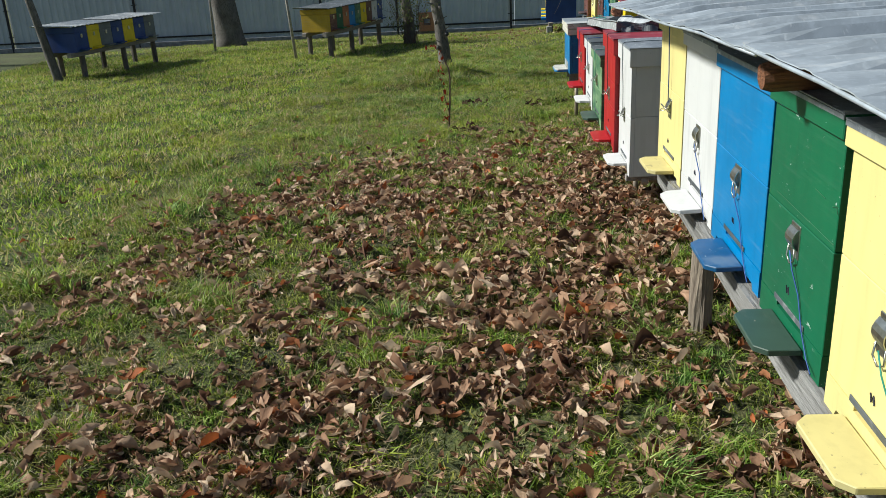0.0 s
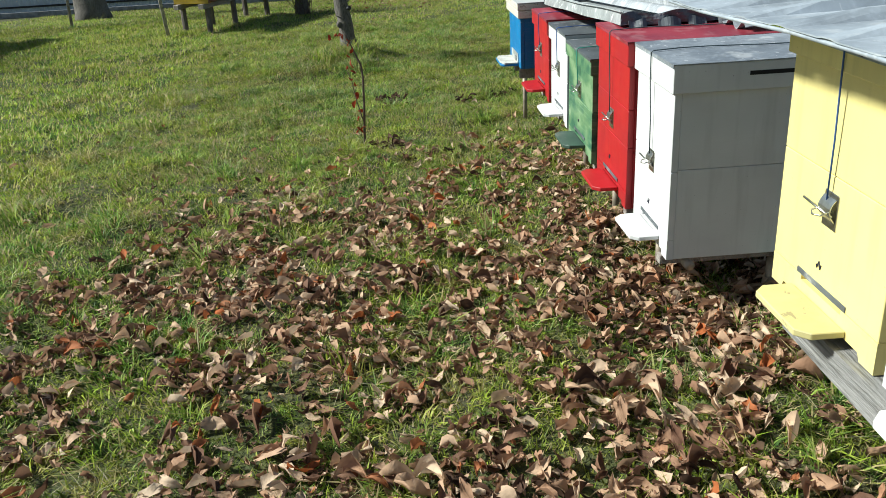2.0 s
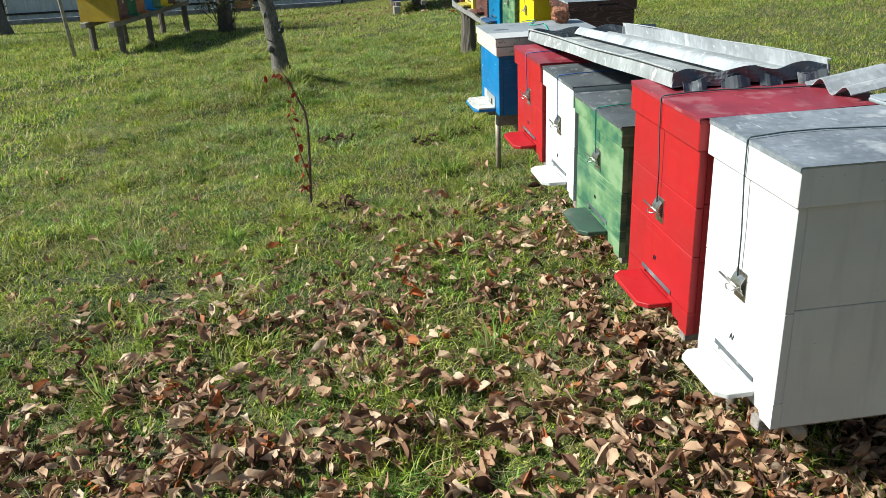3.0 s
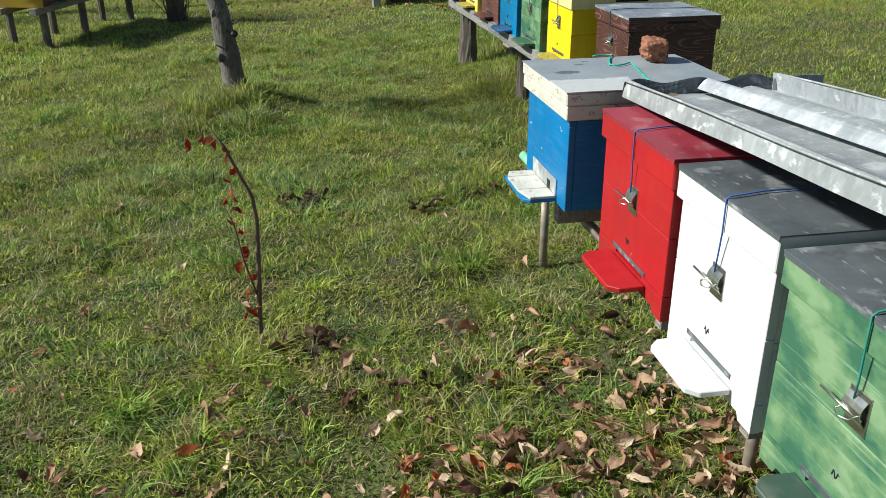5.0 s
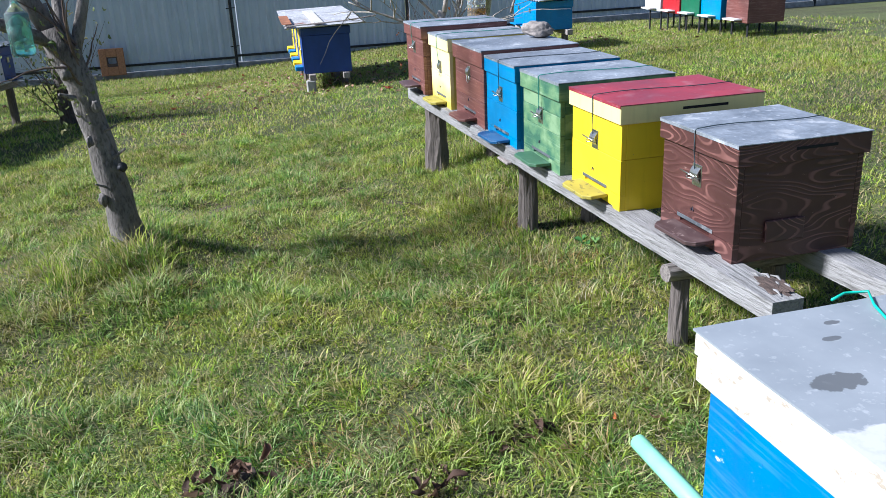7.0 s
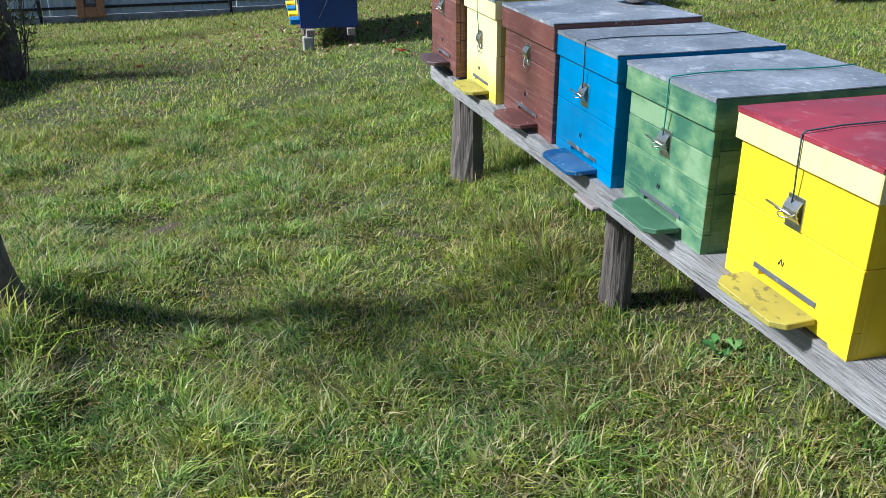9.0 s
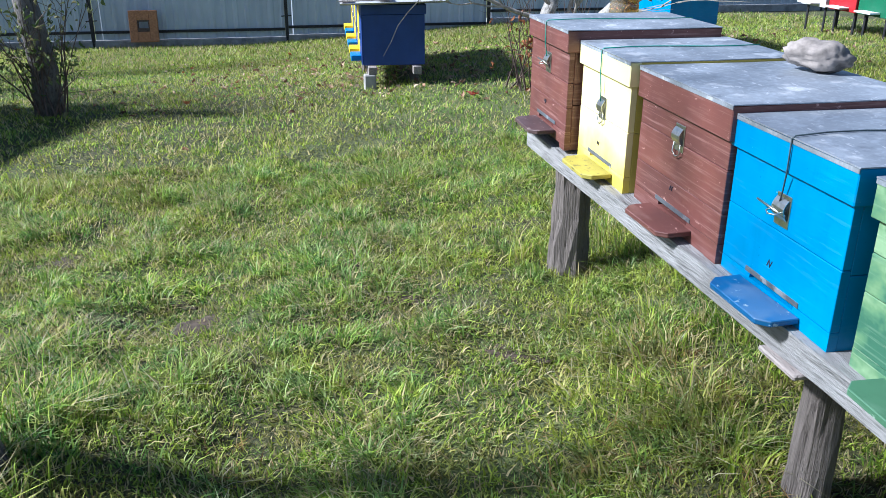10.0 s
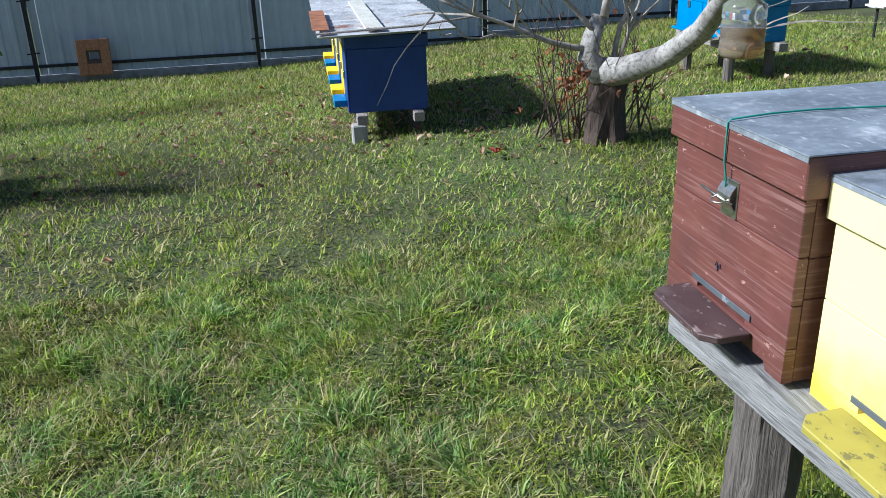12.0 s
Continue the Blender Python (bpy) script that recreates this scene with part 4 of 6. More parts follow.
metal_tray()
tagged(new("roof_offcut", finish("roof_offcut", sheet(lambda u, v: (1.13 + 0.20 * u, 5.12 + 0.24 * v, 0.945 + 0.018 * math.sin(v * 12) + 0.03 * u), 8, 16, 0.003), WHITE_SHEET)), "small pale corrugated offcut lying on a lid", "metal offcut")


def place_lump(name, x, y, z, size, seed, mat, label, rough, cat, block=0.0):
    bm = lump(size, seed, rough, 3, block)
    low = min(v.co.z for v in bm.verts)
    ob = new(name, finish(name, bm, mat, block < 0.5))
    ob.matrix_world = pose(x, y, z - low - 0.004, 0, 0, 25 * seed)
    tagged(ob, label, cat)


place_lump("clay_lump", 1.042, 7.79, 0.808, (0.064, 0.048, 0.043), 3, CLAY, "broken orange lump of burnt clay on the blue hive's lid", 0.3, "clay lump", 0.9)
place_lump("stone", 1.83, 11.83, 0.818, (0.10, 0.072, 0.050), 5, STONE, "rough grey field stone on a maroon hive's lid", 0.3, "stone", 0.3)
loose = [(0.845, 7.895, 0.810), (0.883, 7.91, 0.811), (0.925, 7.90, 0.812), (0.895, 7.85, 0.811), (0.872, 7.79, 0.811), (0.852, 7.735, 0.811), (0.875, 7.712, 0.811), (0.91, 7.73, 0.811), (0.937, 7.75, 0.811), (0.93, 7.69, 0.811), (0.913, 7.597, 0.811), (0.896, 7.509, 0.811), (0.885, 7.43, 0.811), (0.882, 7.375, 0.806)]
tagged(new("loose_cord", finish("loose_cord", tube(loose, 0.0028, 5), CORD["mint"], True)), "loose green cord lying on the blue hive's lid", "cord")

# ---- second stand ----
beam((1.505, 8.84, 0.313), (1.292, 12.95, 0.388), 0.12, 0.075, BEAM, "long grey cracked front beam of the hive bench")
beam((1.93, 8.84, 0.313), (1.70, 13.15, 0.392), 0.11, 0.08, BEAM, "long grey cracked rear beam of the hive bench")
for x, y, r, s in ((1.375, 12.72, 0.078, 11), (1.455, 11.03, 0.052, 12), (1.47, 9.42, 0.036, 13), (1.80, 12.62, 0.06, 14), (1.84, 11.0, 0.06, 15), (1.88, 9.42, 0.045, 16)):
    t = 0.313 + (y - 8.84) / 4.31 * 0.079 - 0.078
    log_post(x, y, t - (0.068 if y < 9.5 else 0), r, LOG, s, "dark cracked log post of the hive bench", "posts of the bench")
cap = box(1.31, 1.50, 10.96, 11.12, 0.262, 0.277, 0.004)
tagged(new("packing_board", finish("packing_board", cap, PLANK)), "small grey packing board over a post", "board", "packing boards")
cross = tube([(1.39 + 0.06 * k, 9.40 + 0.004 * math.sin(2 * k), 0.2115) for k in range(11)], [0.035 + 0.001 * math.sin(k) for k in range(11)], 16, wobble=0.12, seed=9)
tagged(new("cross_log", finish("cross_log", cross, LOG_X)), "short grey round log across the posts under the bench", "log")
split = tagged(new("beam_split", finish("beam_split", lump((0.042, 0.085, 0.012), 4, 0.6, 3), ROT)), "dark rotten split in the end of the beam", "split wood")
split.matrix_world = pose(1.53, 8.955, 0.3135, 0, 0, 4)
for k in range(7):
    y, x = 8.87 + 0.024 * k, 1.50 + 0.012 * ((k * 5) % 7)
    sp = tube([(x, y, 0.316), (x + 0.004, y + 0.03, 0.322 + 0.002 * (k % 3)), (x + 0.006, y + 0.07, 0.314)], [0.0015, 0.005, 0.002], 5, wobble=0.2, seed=k)
    tagged(new("splinter", finish("splinter", sp, BEAM)), "grey splinter standing off the cracked beam end", "splinter", "splinters of the beam")

# ---- roofed rows of small hives farther off ----


def hive_row(name, origin, heading, length, colours, depth, zb, zt, front, label, roof_mat, end_col, legs, roof_over=0.1, landing=None, clip=None):
    """A bench of hives in a row with its own tin roof: y runs along the row, front looks to -x or +x."""
    row = pose(origin[0], origin[1], 0, 0, 0, heading)
    w = length / len(colours)
    sgn = -1 if front < 0 else 1
    g = gz(*origin)

    def local(x, y):
        p = row @ Vector((x, y, 0))
        return gz(p.x, p.y)

    for k, c in enumerate(colours):
        e = thing("beehive", row @ pose(0, w * (k + 0.5), zb), f"small {c} hive in a roofed row", "beehive", label)
        f = sgn * depth / 2
        part("body", box(-depth / 2, depth / 2, -w / 2 + 0.004, w / 2 - 0.004, 0, zt - zb - 0.09, 0.003), P[end_col if k == 0 else c], e)
        part("front_panel", box(min(f, f + sgn * 0.012), max(f, f + sgn * 0.012), -w / 2 + 0.004, w / 2 - 0.004, 0.005, zt - zb - 0.09, 0.003), P[c], e)
        part("lid", box(-depth / 2 - 0.012, depth / 2 + 0.014, -w / 2 + 0.001, w / 2 - 0.001, zt - zb - 0.088, zt - zb, 0.003), P[end_col if k == 0 else c], e)
        o0, o1 = f + sgn * 0.013, f + sgn * 0.11
        part("landing_board", box(min(o0, o1), max(o0, o1), -w * 0.28, w * 0.28, 0.03, 0.05 + (0.03 if landing else 0), 0.004), P[(landing or colours)[k % len(landing or colours)]], e)
        part("catch", box(min(f + sgn * 0.0125, f + sgn * 0.025), max(f + sgn * 0.0125, f + sgn * 0.025), -0.02, 0.02, 0.22, 0.28, 0.003), STEEL, e)
    b = thing("hive_bench", row, "timber bench with thin legs under a hive row", "bench", "far benches")
    for x in (-depth * 0.36, depth * 0.36):
        part("rail", box(x - 0.04, x + 0.04, -0.1, length + 0.1, zb - 0.07, zb - 0.001, 0.004), PLANK, b)
        for y in legs:
            part("leg", tube([(x, y, local(x, y) - 0.1), (x, y, zb - 0.0705)], 0.045, 9, wobble=0.1, seed=int(10 * y)), LOG, b)
    r = thing("tin_roof", row, "low roof of weathered metal sheets on a hive row", "roof", "far tin roofs")
    x0, x1 = -depth / 2 - roof_over, depth / 2 + roof_over
    n = max(2, int(length / 0.8))
    for k in range(n):
        y0 = -0.15 + (length + 0.3) * k / n - 0.03
        y1 = -0.15 + (length + 0.3) * (k + 1) / n

        def fn(u, v, y0=y0, y1=y1, k=k):
            y = y0 + (y1 - y0) * u
            return (x0 + (x1 - x0) * v, y, zt + 0.022 + 0.004 * (k % 2) + 0.009 * math.sin(y * 60) + roof_tip(v))

        def roof_tip(v):
            return 0.02 * v if front < 0 else 0.02 * (1 - v)

        part("roof_sheet", sheet(fn, 24, 4, 0.003), roof_mat, r)
    return row, r


row, r = hive_row("row_a", (-3.21, 15.22), -15.5, 2.35, ["maroon", "green", "orange", "blue", "sage", "yellow", "maroon", "white", "navy"], 0.56, 0.11, 0.50, 1, "roofed row of many-coloured hives", DULL_ZINC, "mustard", (0.1, 1.0, 2.3), 0.06)
row, r = hive_row("row_b", (-7.0, 13.45), -12.0, 2.2, ["navy", "yellow", "grey", "navy", "yellow", "navy", "grey"], 0.6, 0.13, 0.52, 1, "roofed row of blue, grey and yellow hives", GALV, "navy", (0.2, 1.3, 2.2), 0.08)
row, r = hive_row("row_c", (1.245, 17.42), -3.0, 2.6, ["navy", "yellow", "navy", "yellow", "navy", "yellow"], 0.58, -0.095, 0.455, -1, "roofed row of navy and yellow hives", RUSTY, "navy", (0.22, 1.3, 2.4), 0.2, ["blue", "yellow"])
part("loose_sheet", box(-0.52, -0.40, -0.1, 1.2, 0.52, 0.524, 0.001), RUST, r, "rust-red loose sheet")
part("loose_plank", box(-0.15, -0.02, -0.1, 1.9, 0.505, 0.525, 0.003), P["cream"], r, "pale plank lying on the roof")
part("roof_stick", tube([(-0.5, -0.12, 0.50), (0.2, -0.16, 0.53), (0.62, -0.1, 0.565)], 0.009, 6), PLANK, r, "thin stick tied across the roof edge")
row, r = hive_row("row_d", (4.34, 17.62), -3.0, 1.0, ["blue", "blue"], 0.50, 0.19, 0.56, -1, "row of blue hives", WHITE_SHEET, "blue", (0.1, 0.9), 0.02)
blk2 = box(0.95, 1.06, 17.32, 17.42, gz(1.0, 17.5) - 0.03, -0.1655, 0.01)
tagged(new("concrete_block", finish("concrete_block", blk2, CONCRETE)), "pale concrete block beside the navy row's leg", "block")


def far_hive(x, y, col, zb):
    e = thing("beehive", pose(x, y, zb, 0, 0, -2), f"{col} hive on thin steel legs", "beehive", "far hives by the fence")
    part("body", box(-0.26, 0.26, -0.25, 0.25, 0, 0.40, 0.004), P[col], e)
    part("lid", box(-0.28, 0.28, -0.27, 0.27, 0.402, 0.49, 0.004), P[col], e)
    part("lid_sheet", box(-0.285, 0.285, -0.275, 0.275, 0.491, 0.495, 0.001), ZINC, e)
    part("landing_board", box(-0.38, -0.262, -0.14, 0.14, 0.03, 0.05, 0.003), P["white"], e)
    g = gz(x, y) - zb
    for sx in (-0.2, 0.2):
        for sy in (-0.18, 0.18):
            part("leg", tube([(sx, sy, g - 0.1), (sx, sy, -0.001)], 0.014, 7), DARK_STEEL, e)


for col, y in (("white", 18.68), ("red", 18.14), ("green", 17.62), ("skyblue", 17.1), ("maroon", 16.5)):
    far_hive(6.62, y, col, 0.24)

# ---- fence ----


def build_fence():
    posts = [-26.0, -22.2, -18.4, -14.4, -10.53, -7.6, -5.07, -2.88, 0.36, 4.0, 7.3, 10.7, 14.1, 17.5, 21.0, 24.5]
    fy = 25.0
    e = thing("fence", pose(0, 0, 0), "pale blue-grey ribbed metal fence on a concrete footing", "fence", kind="structure")
    for x0, x1 in zip(posts, posts[1:]):
        g = min(gz(x0, fy), gz(x1, fy))

        def fn(u, v, x0=x0, x1=x1, g=g):
            x = x0 + 0.03 + (x1 - x0 - 0.06) * u
            s = (x % 0.2) / 0.2
            rib = 0.022 * max(0.0, min(1.0, 2.6 - abs(s - 0.5) * 11))
            return (x, fy - rib, g + 0.13 + 2.05 * v)

        bm = sheet(fn, 130, 2, 0.004, way=(0, -1, 0))
        part("fence_panel", bm, FENCE, e)
        part("bottom_rail", box(x0 + 0.03, x1 - 0.03, fy - 0.055, fy - 0.027, g + 0.24, g + 0.285, 0.003), DARK_STEEL, e)
        part("upper_rail", box(x0 + 0.03, x1 - 0.03, fy - 0.055, fy - 0.027, g + 1.68, g + 1.725, 0.003), DARK_STEEL, e)
        part("footing", box(x0, x1 - 0.002, fy - 0.10, fy + 0.12, g - 0.3, g + 0.125, 0.008), CONCRETE, e)
    for x in posts:
        g = gz(x, fy)
        p = part("fence_post", box(x - 0.028, x + 0.028, fy - 0.10, fy - 0.045, g - 0.2, g + 2.25, 0.004), DARK_STEEL, e)
        for z in (0.45, 1.2):
            part("hinge_pin", tube([(x - 0.09, fy - 0.06, g + z), (x + 0.09, fy - 0.06, g + z + 0.01)], 0.01, 6), DARK_STEEL, p)


build_fence()
sq = thing("square_frame", pose(-2.02, 24.80, gz(-2.02, 24.8) + 0.10, -6, 0, 0), "orange-brown square board frame leaning on the fence", "frame")
for q in ((-0.23, -0.10, 0.0, 0.52), (0.10, 0.23, 0.0, 0.52), (-0.099, 0.099, 0.0, 0.17), (-0.099, 0.099, 0.36, 0.52)):
    part("frame_board", box(q[0], q[1], -0.09, 0.0, q[2], q[3], 0.006), OSB, sq)
for q in ((-0.098, -0.078, 0.172, 0.358), (0.078, 0.098, 0.172, 0.358), (-0.0775, 0.0775, 0.172, 0.23), (-0.0775, 0.0775, 0.335, 0.358)):
    part("inner_lining", box(q[0], q[1], -0.08, -0.004, q[2], q[3], 0.002), ROT, sq, "dark lining of the square hole")

# ---- trees ----


def limb_points(p, d, length, n, bend, rng):
    pts, d = [Vector(p)], Vector(d).normalized()
    for _ in range(n):
        d = (d + Vector((rng.uniform(-bend, bend), rng.uniform(-bend, bend), rng.uniform(-bend, bend) * 0.8))).normalized()
        pts.append(pts[-1] + d * length / n)
    return pts


def twigs(bm, pts, r, rng, levels, count, spread=0.9, sag=0.1):
    for _ in range(count):
        k = rng.randrange(max(1, len(pts) // 3), len(pts))
        d = Vector((rng.uniform(-1, 1), rng.uniform(-1, 1), rng.uniform(-0.4 - sag, 1))) * spread + (pts[k] - pts[k - 1]).normalized()
        L = rng.uniform(0.25, 0.7) * (0.6 + 0.4 * levels)
        q = limb_points(pts[k], d, L, 5, 0.25, rng)
        rr = min(r * 0.6, 0.012)
        tube(q, [rr * (1 - 0.16 * i) for i in range(6)], 4, bm)
        if levels > 1:
            twigs(bm, q, rr, rng, levels - 1, 3, spread, sag)


def leaf_cloud(points, n, size, mat, seed, name, spread=0.08):
    rng = np.random.default_rng(seed)
    c = np.array([points[i] for i in rng.integers(0, len(points), n)]) + rng.normal(0, spread, (n, 3))
    return leaf_mesh(name, c, rng, size, mat, flat=False)


def leaf_mesh(name, c, rng, size, mat, flat=True):
    """Curled leaves at the centres c, each a small folded blade."""
    n = len(c)
    us = np.array([-1.0, -0.55, 0.0, 0.55, 1.0])
    wd = np.array([0.03, 0.36, 0.47, 0.34, 0.01])
    L = size * rng.uniform(0.5, 1.35, n)
    slim = rng.uniform(0.8, 1.35, n)
    yaw, pitch, roll = rng.uniform(0, 2 * np.pi, n), rng.normal(0, 0.3 if flat else 1.0, n), rng.normal(0, 0.5 if flat else 1.0, n)
    curl, fold = rng.normal(0.25, 0.7, n), rng.uniform(0.3, 2.2, n)
    bend = rng.normal(0, 0.6, n)
    V = np.zeros((n, 25, 3))
    wave, lobe = rng.uniform(0, 6.3, n), rng.uniform(0.5, 1.3, n)
    for i, (u, w) in enumerate(zip(us, wd)):
        for j, s in enumerate((-1, -0.55, 0, 0.55, 1)):
            k = 5 * i + j
            edge = 1 + 0.16 * np.sin(5 * u + 3 * s + wave)
            roll_in = fold * abs(s) * (1.0 + 0.35 * s * np.sin(wave))
            V[:, k, 0] = u * L * 0.5
            V[:, k, 1] = np.sign(s) * w * slim * L * 0.6 * edge * np.sin(roll_in + 1e-3) / (fold + 0.25) * 1.15 + bend * 0.18 * L * u * u
            V[:, k, 2] = curl * L * 0.35 * u * u + w * L * 0.55 * (1 - np.cos(roll_in)) + 0.06 * lobe * L * np.sin(6 * u + 4 * s + wave) + 0.10 * L * s * u * np.sin(7 * yaw)
    V += rng.normal(0, 0.013, V.shape) * L[:, None, None]
    ca, sa, cb, sb, cc, sc = np.cos(roll), np.sin(roll), np.cos(pitch), np.sin(pitch), np.cos(yaw), np.sin(yaw)
    x, y, z = V[..., 0], V[..., 1], V[..., 2]
    y, z = y * ca[:, None] - z * sa[:, None], y * sa[:, None] + z * ca[:, None]
    x, z = x * cb[:, None] + z * sb[:, None], -x * sb[:, None] + z * cb[:, None]
    x, y = x * cc[:, None] - y * sc[:, None], x * sc[:, None] + y * cc[:, None]
    V = np.stack([x, y, z], -1)
    if flat:
        V[..., 2] -= V[..., 2].min(1)[:, None]
    V += np.asarray(c)[:, None, :]
    tri = []
    for i in range(4):
        for j in range(4):
            a = 5 * i + j
            tri += [(a, a + 5, a + 6), (a, a + 6, a + 1)]
    T = (np.array(tri)[None] + 25 * np.arange(n)[:, None, None]).reshape(-1, 3)
    return raw_mesh(name, V.reshape(-1, 3), T, mat)


def near_tree():
    g = gz(-0.72, 11.5)
    e = thing("fruit_tree", pose(-0.72, 11.5, g), "leaning bare fruit tree with grey bark", "tree")
    rng = random.Random(4)
    trunk = [(0.02, 0, -0.1), (0.012, 0, 0.04), (-0.01, 0.0, 0.16), (-0.02, 0.01, 0.3), (-0.045, 0.02, 0.45), (-0.055, 0.025, 0.6), (-0.085, 0.03, 0.76), (-0.10, 0.03, 0.9), (-0.15, 0.02, 1.05), (-0.19, 0.02, 1.2)]
    part("trunk", tube(trunk, [0.125, 0.092, 0.079, 0.073, 0.074, 0.067, 0.069, 0.073, 0.082, 0.074], 18, wobble=0.2, seed=2), BARK, e, smooth=True)
    for k, (p, size) in enumerate((((0.035, -0.055, 0.47), (0.024, 0.016, 0.028)), ((-0.10, -0.05, 0.62), (0.018, 0.02, 0.03)), ((-0.09, -0.05, 0.30), (0.022, 0.02, 0.035)), ((-0.04, -0.05, 0.80), (0.02, 0.018, 0.03)), ((-0.15, -0.05, 0.98), (0.03, 0.03, 0.04)))):
        part("knot", lump(size, k + 2, 0.4, 2), DARK_STEEL if k == 0 else BARK, e, "dark knot hole" if k == 0 else "", smooth=True).location = p
    for p, d, r in (((0.0, -0.03, 0.52), (0.75, -0.3, 0.5), 0.008), ((-0.03, -0.02, 0.66), (0.8, -0.2, 0.35), 0.006), ((-0.13, -0.04, 0.85), (-0.7, -0.4, 0.3), 0.01), ((-0.05, -0.04, 0.36), (-0.6, -0.5, 0.4), 0.006)):
        p, d = Vector(p), Vector(d).normalized()
        part("stub", tube([p, p + d * 0.05, p + d * 0.085], [r * 1.4, r, r * 0.8], 7, wobble=0.15), BARK, e)
    limbs = [((-0.18, 0.02, 1.14), (-0.35, 0.1, 1.0), 1.6, 0.05), ((-0.13, 0.02, 1.0), (0.30, 0.15, 1.1), 1.2, 0.034), ((-0.17, 0, 1.12), (-0.9, -0.25, 0.6), 1.2, 0.036), ((-0.14, 0.03, 1.05), (-0.05, 0.5, 1.0), 1.5, 0.036)]
    bm = bmesh.new()
    tips = []
    for p, d, L, r in limbs:
        pts = limb_points(p, d, L, 8, 0.14, rng)
        tips += pts[2:]
        part("limb", tube(pts, [r * (1 - 0.09 * i) for i in range(9)], 9, wobble=0.12, seed=3), BARK, e, smooth=True)
        twigs(bm, pts, r, rng, 2, 9)
    for k in range(8):
        d = (rng.uniform(-0.5, 0.15), rng.uniform(-0.6, 0.1), rng.uniform(0.1, 1))
        q = limb_points((-0.08, -0.02, 0.9 + 0.03 * k), d, rng.uniform(0.3, 0.6), 6, 0.3, rng)
        tube(q, [0.008 - 0.001 * i for i in range(7)], 5, bm)
    tagged(part("twig_crown", bm, TWIG, e), kind="stuff")
    ivy = [Vector((-0.13 - 0.01 * i, -0.05, 0.78 + 0.06 * i)) for i in range(7)]
    tagged(part("ivy_leaves", leaf_cloud(ivy, 60, 0.035, IVY, 5, "ivy_leaves", 0.06), None, e, "pale green ivy leaves on the trunk"), kind="stuff")


near_tree()


def bottle(x, y, z, r, h, liquid, fill, label, hang):
    e = thing("hanging_bottle", pose(x, y, z), label, "bottle", "hanging bottles")
    prof = [(0.0, r * 0.9), (0.015, r), (h * 0.24, r), (h * 0.27, r * 0.955), (h * 0.30, r), (h * 0.52, r), (h * 0.55, r * 0.955), (h * 0.58, r), (h * 0.76, r * 0.98), (h * 0.9, r * 0.42), (h, r * 0.25)]
    part("bottle_wall", tube([(0, 0, a) for a, _ in prof], [b for _, b in prof], 20), GLASS, e, "ribbed clear plastic bottle", smooth=True)
    part("liquid", tube([(0, 0, 0.006), (0, 0, 0.02), (0, 0, h * fill)], [r * 0.85, r * 0.94, r * 0.94], 20), liquid, e, smooth=True)
    part("hanging_wire", tube([(0, 0, h + 0.0005), (0.0, 0.01, h + hang)], 0.003, 5), DARK_STEEL, e)


bottle(-1.02, 11.32, 0.985, 0.055, 0.26, AQUA, 0.75, "clear bottle of aqua liquid hung from a twig", 0.22)


def sapling():
    e = thing("sapling", pose(-0.473, 7.6, gz(-0.473, 7.6)), "thin young sapling with a few red leaves", "sapling")
    pts = [Vector(p) for p in ((0, 0, -0.05), (0.005, 0, 0.1), (0.018, 0.0, 0.28), (0.027, 0, 0.47), (0.020, 0, 0.56), (-0.02, 0, 0.655), (-0.052, 0, 0.74), (-0.09, 0.0, 0.80))]
    part("stem", tube(pts, [0.0095, 0.0085, 0.008, 0.0075, 0.0065, 0.0055, 0.004, 0.002], 7), TWIG, e, smooth=True)
    side = [Vector(p) for p in ((0.008, 0, 0.17), (-0.03, -0.01, 0.33), (-0.05, 0.0, 0.46), (-0.085, 0.01, 0.55))]
    part("side_shoot", tube(side, [0.004, 0.0035, 0.003, 0.0015], 5), TWIG, e, smooth=True)
    rng = np.random.default_rng(3)
    c = np.array([(-0.06, 0, 0.73), (-0.08, 0, 0.75), (-0.10, 0, 0.755), (-0.05, 0, 0.70), (-0.13, 0.02, 0.76), (-0.17, 0.01, 0.75), (-0.03, -0.01, 0.655), (-0.06, 0, 0.62), (-0.05, 0, 0.57),
                  (-0.075, 0, 0.55), (-0.03, 0, 0.52), (-0.05, 0, 0.46), (-0.035, 0.01, 0.42), (-0.02, 0, 0.36), (-0.04, 0.01, 0.30), (-0.03, -0.01, 0.20), (-0.035, 0, 0.13), (-0.01, 0, 0.12), (0.01, 0.02, 0.24), (-0.05, 0.0, 0.10)])
    tagged(part("red_leaves", leaf_mesh("red_leaves", c, rng, 0.052, RED_LEAF, flat=False), None, e, "drooping red autumn leaves"), kind="stuff")


sapling()


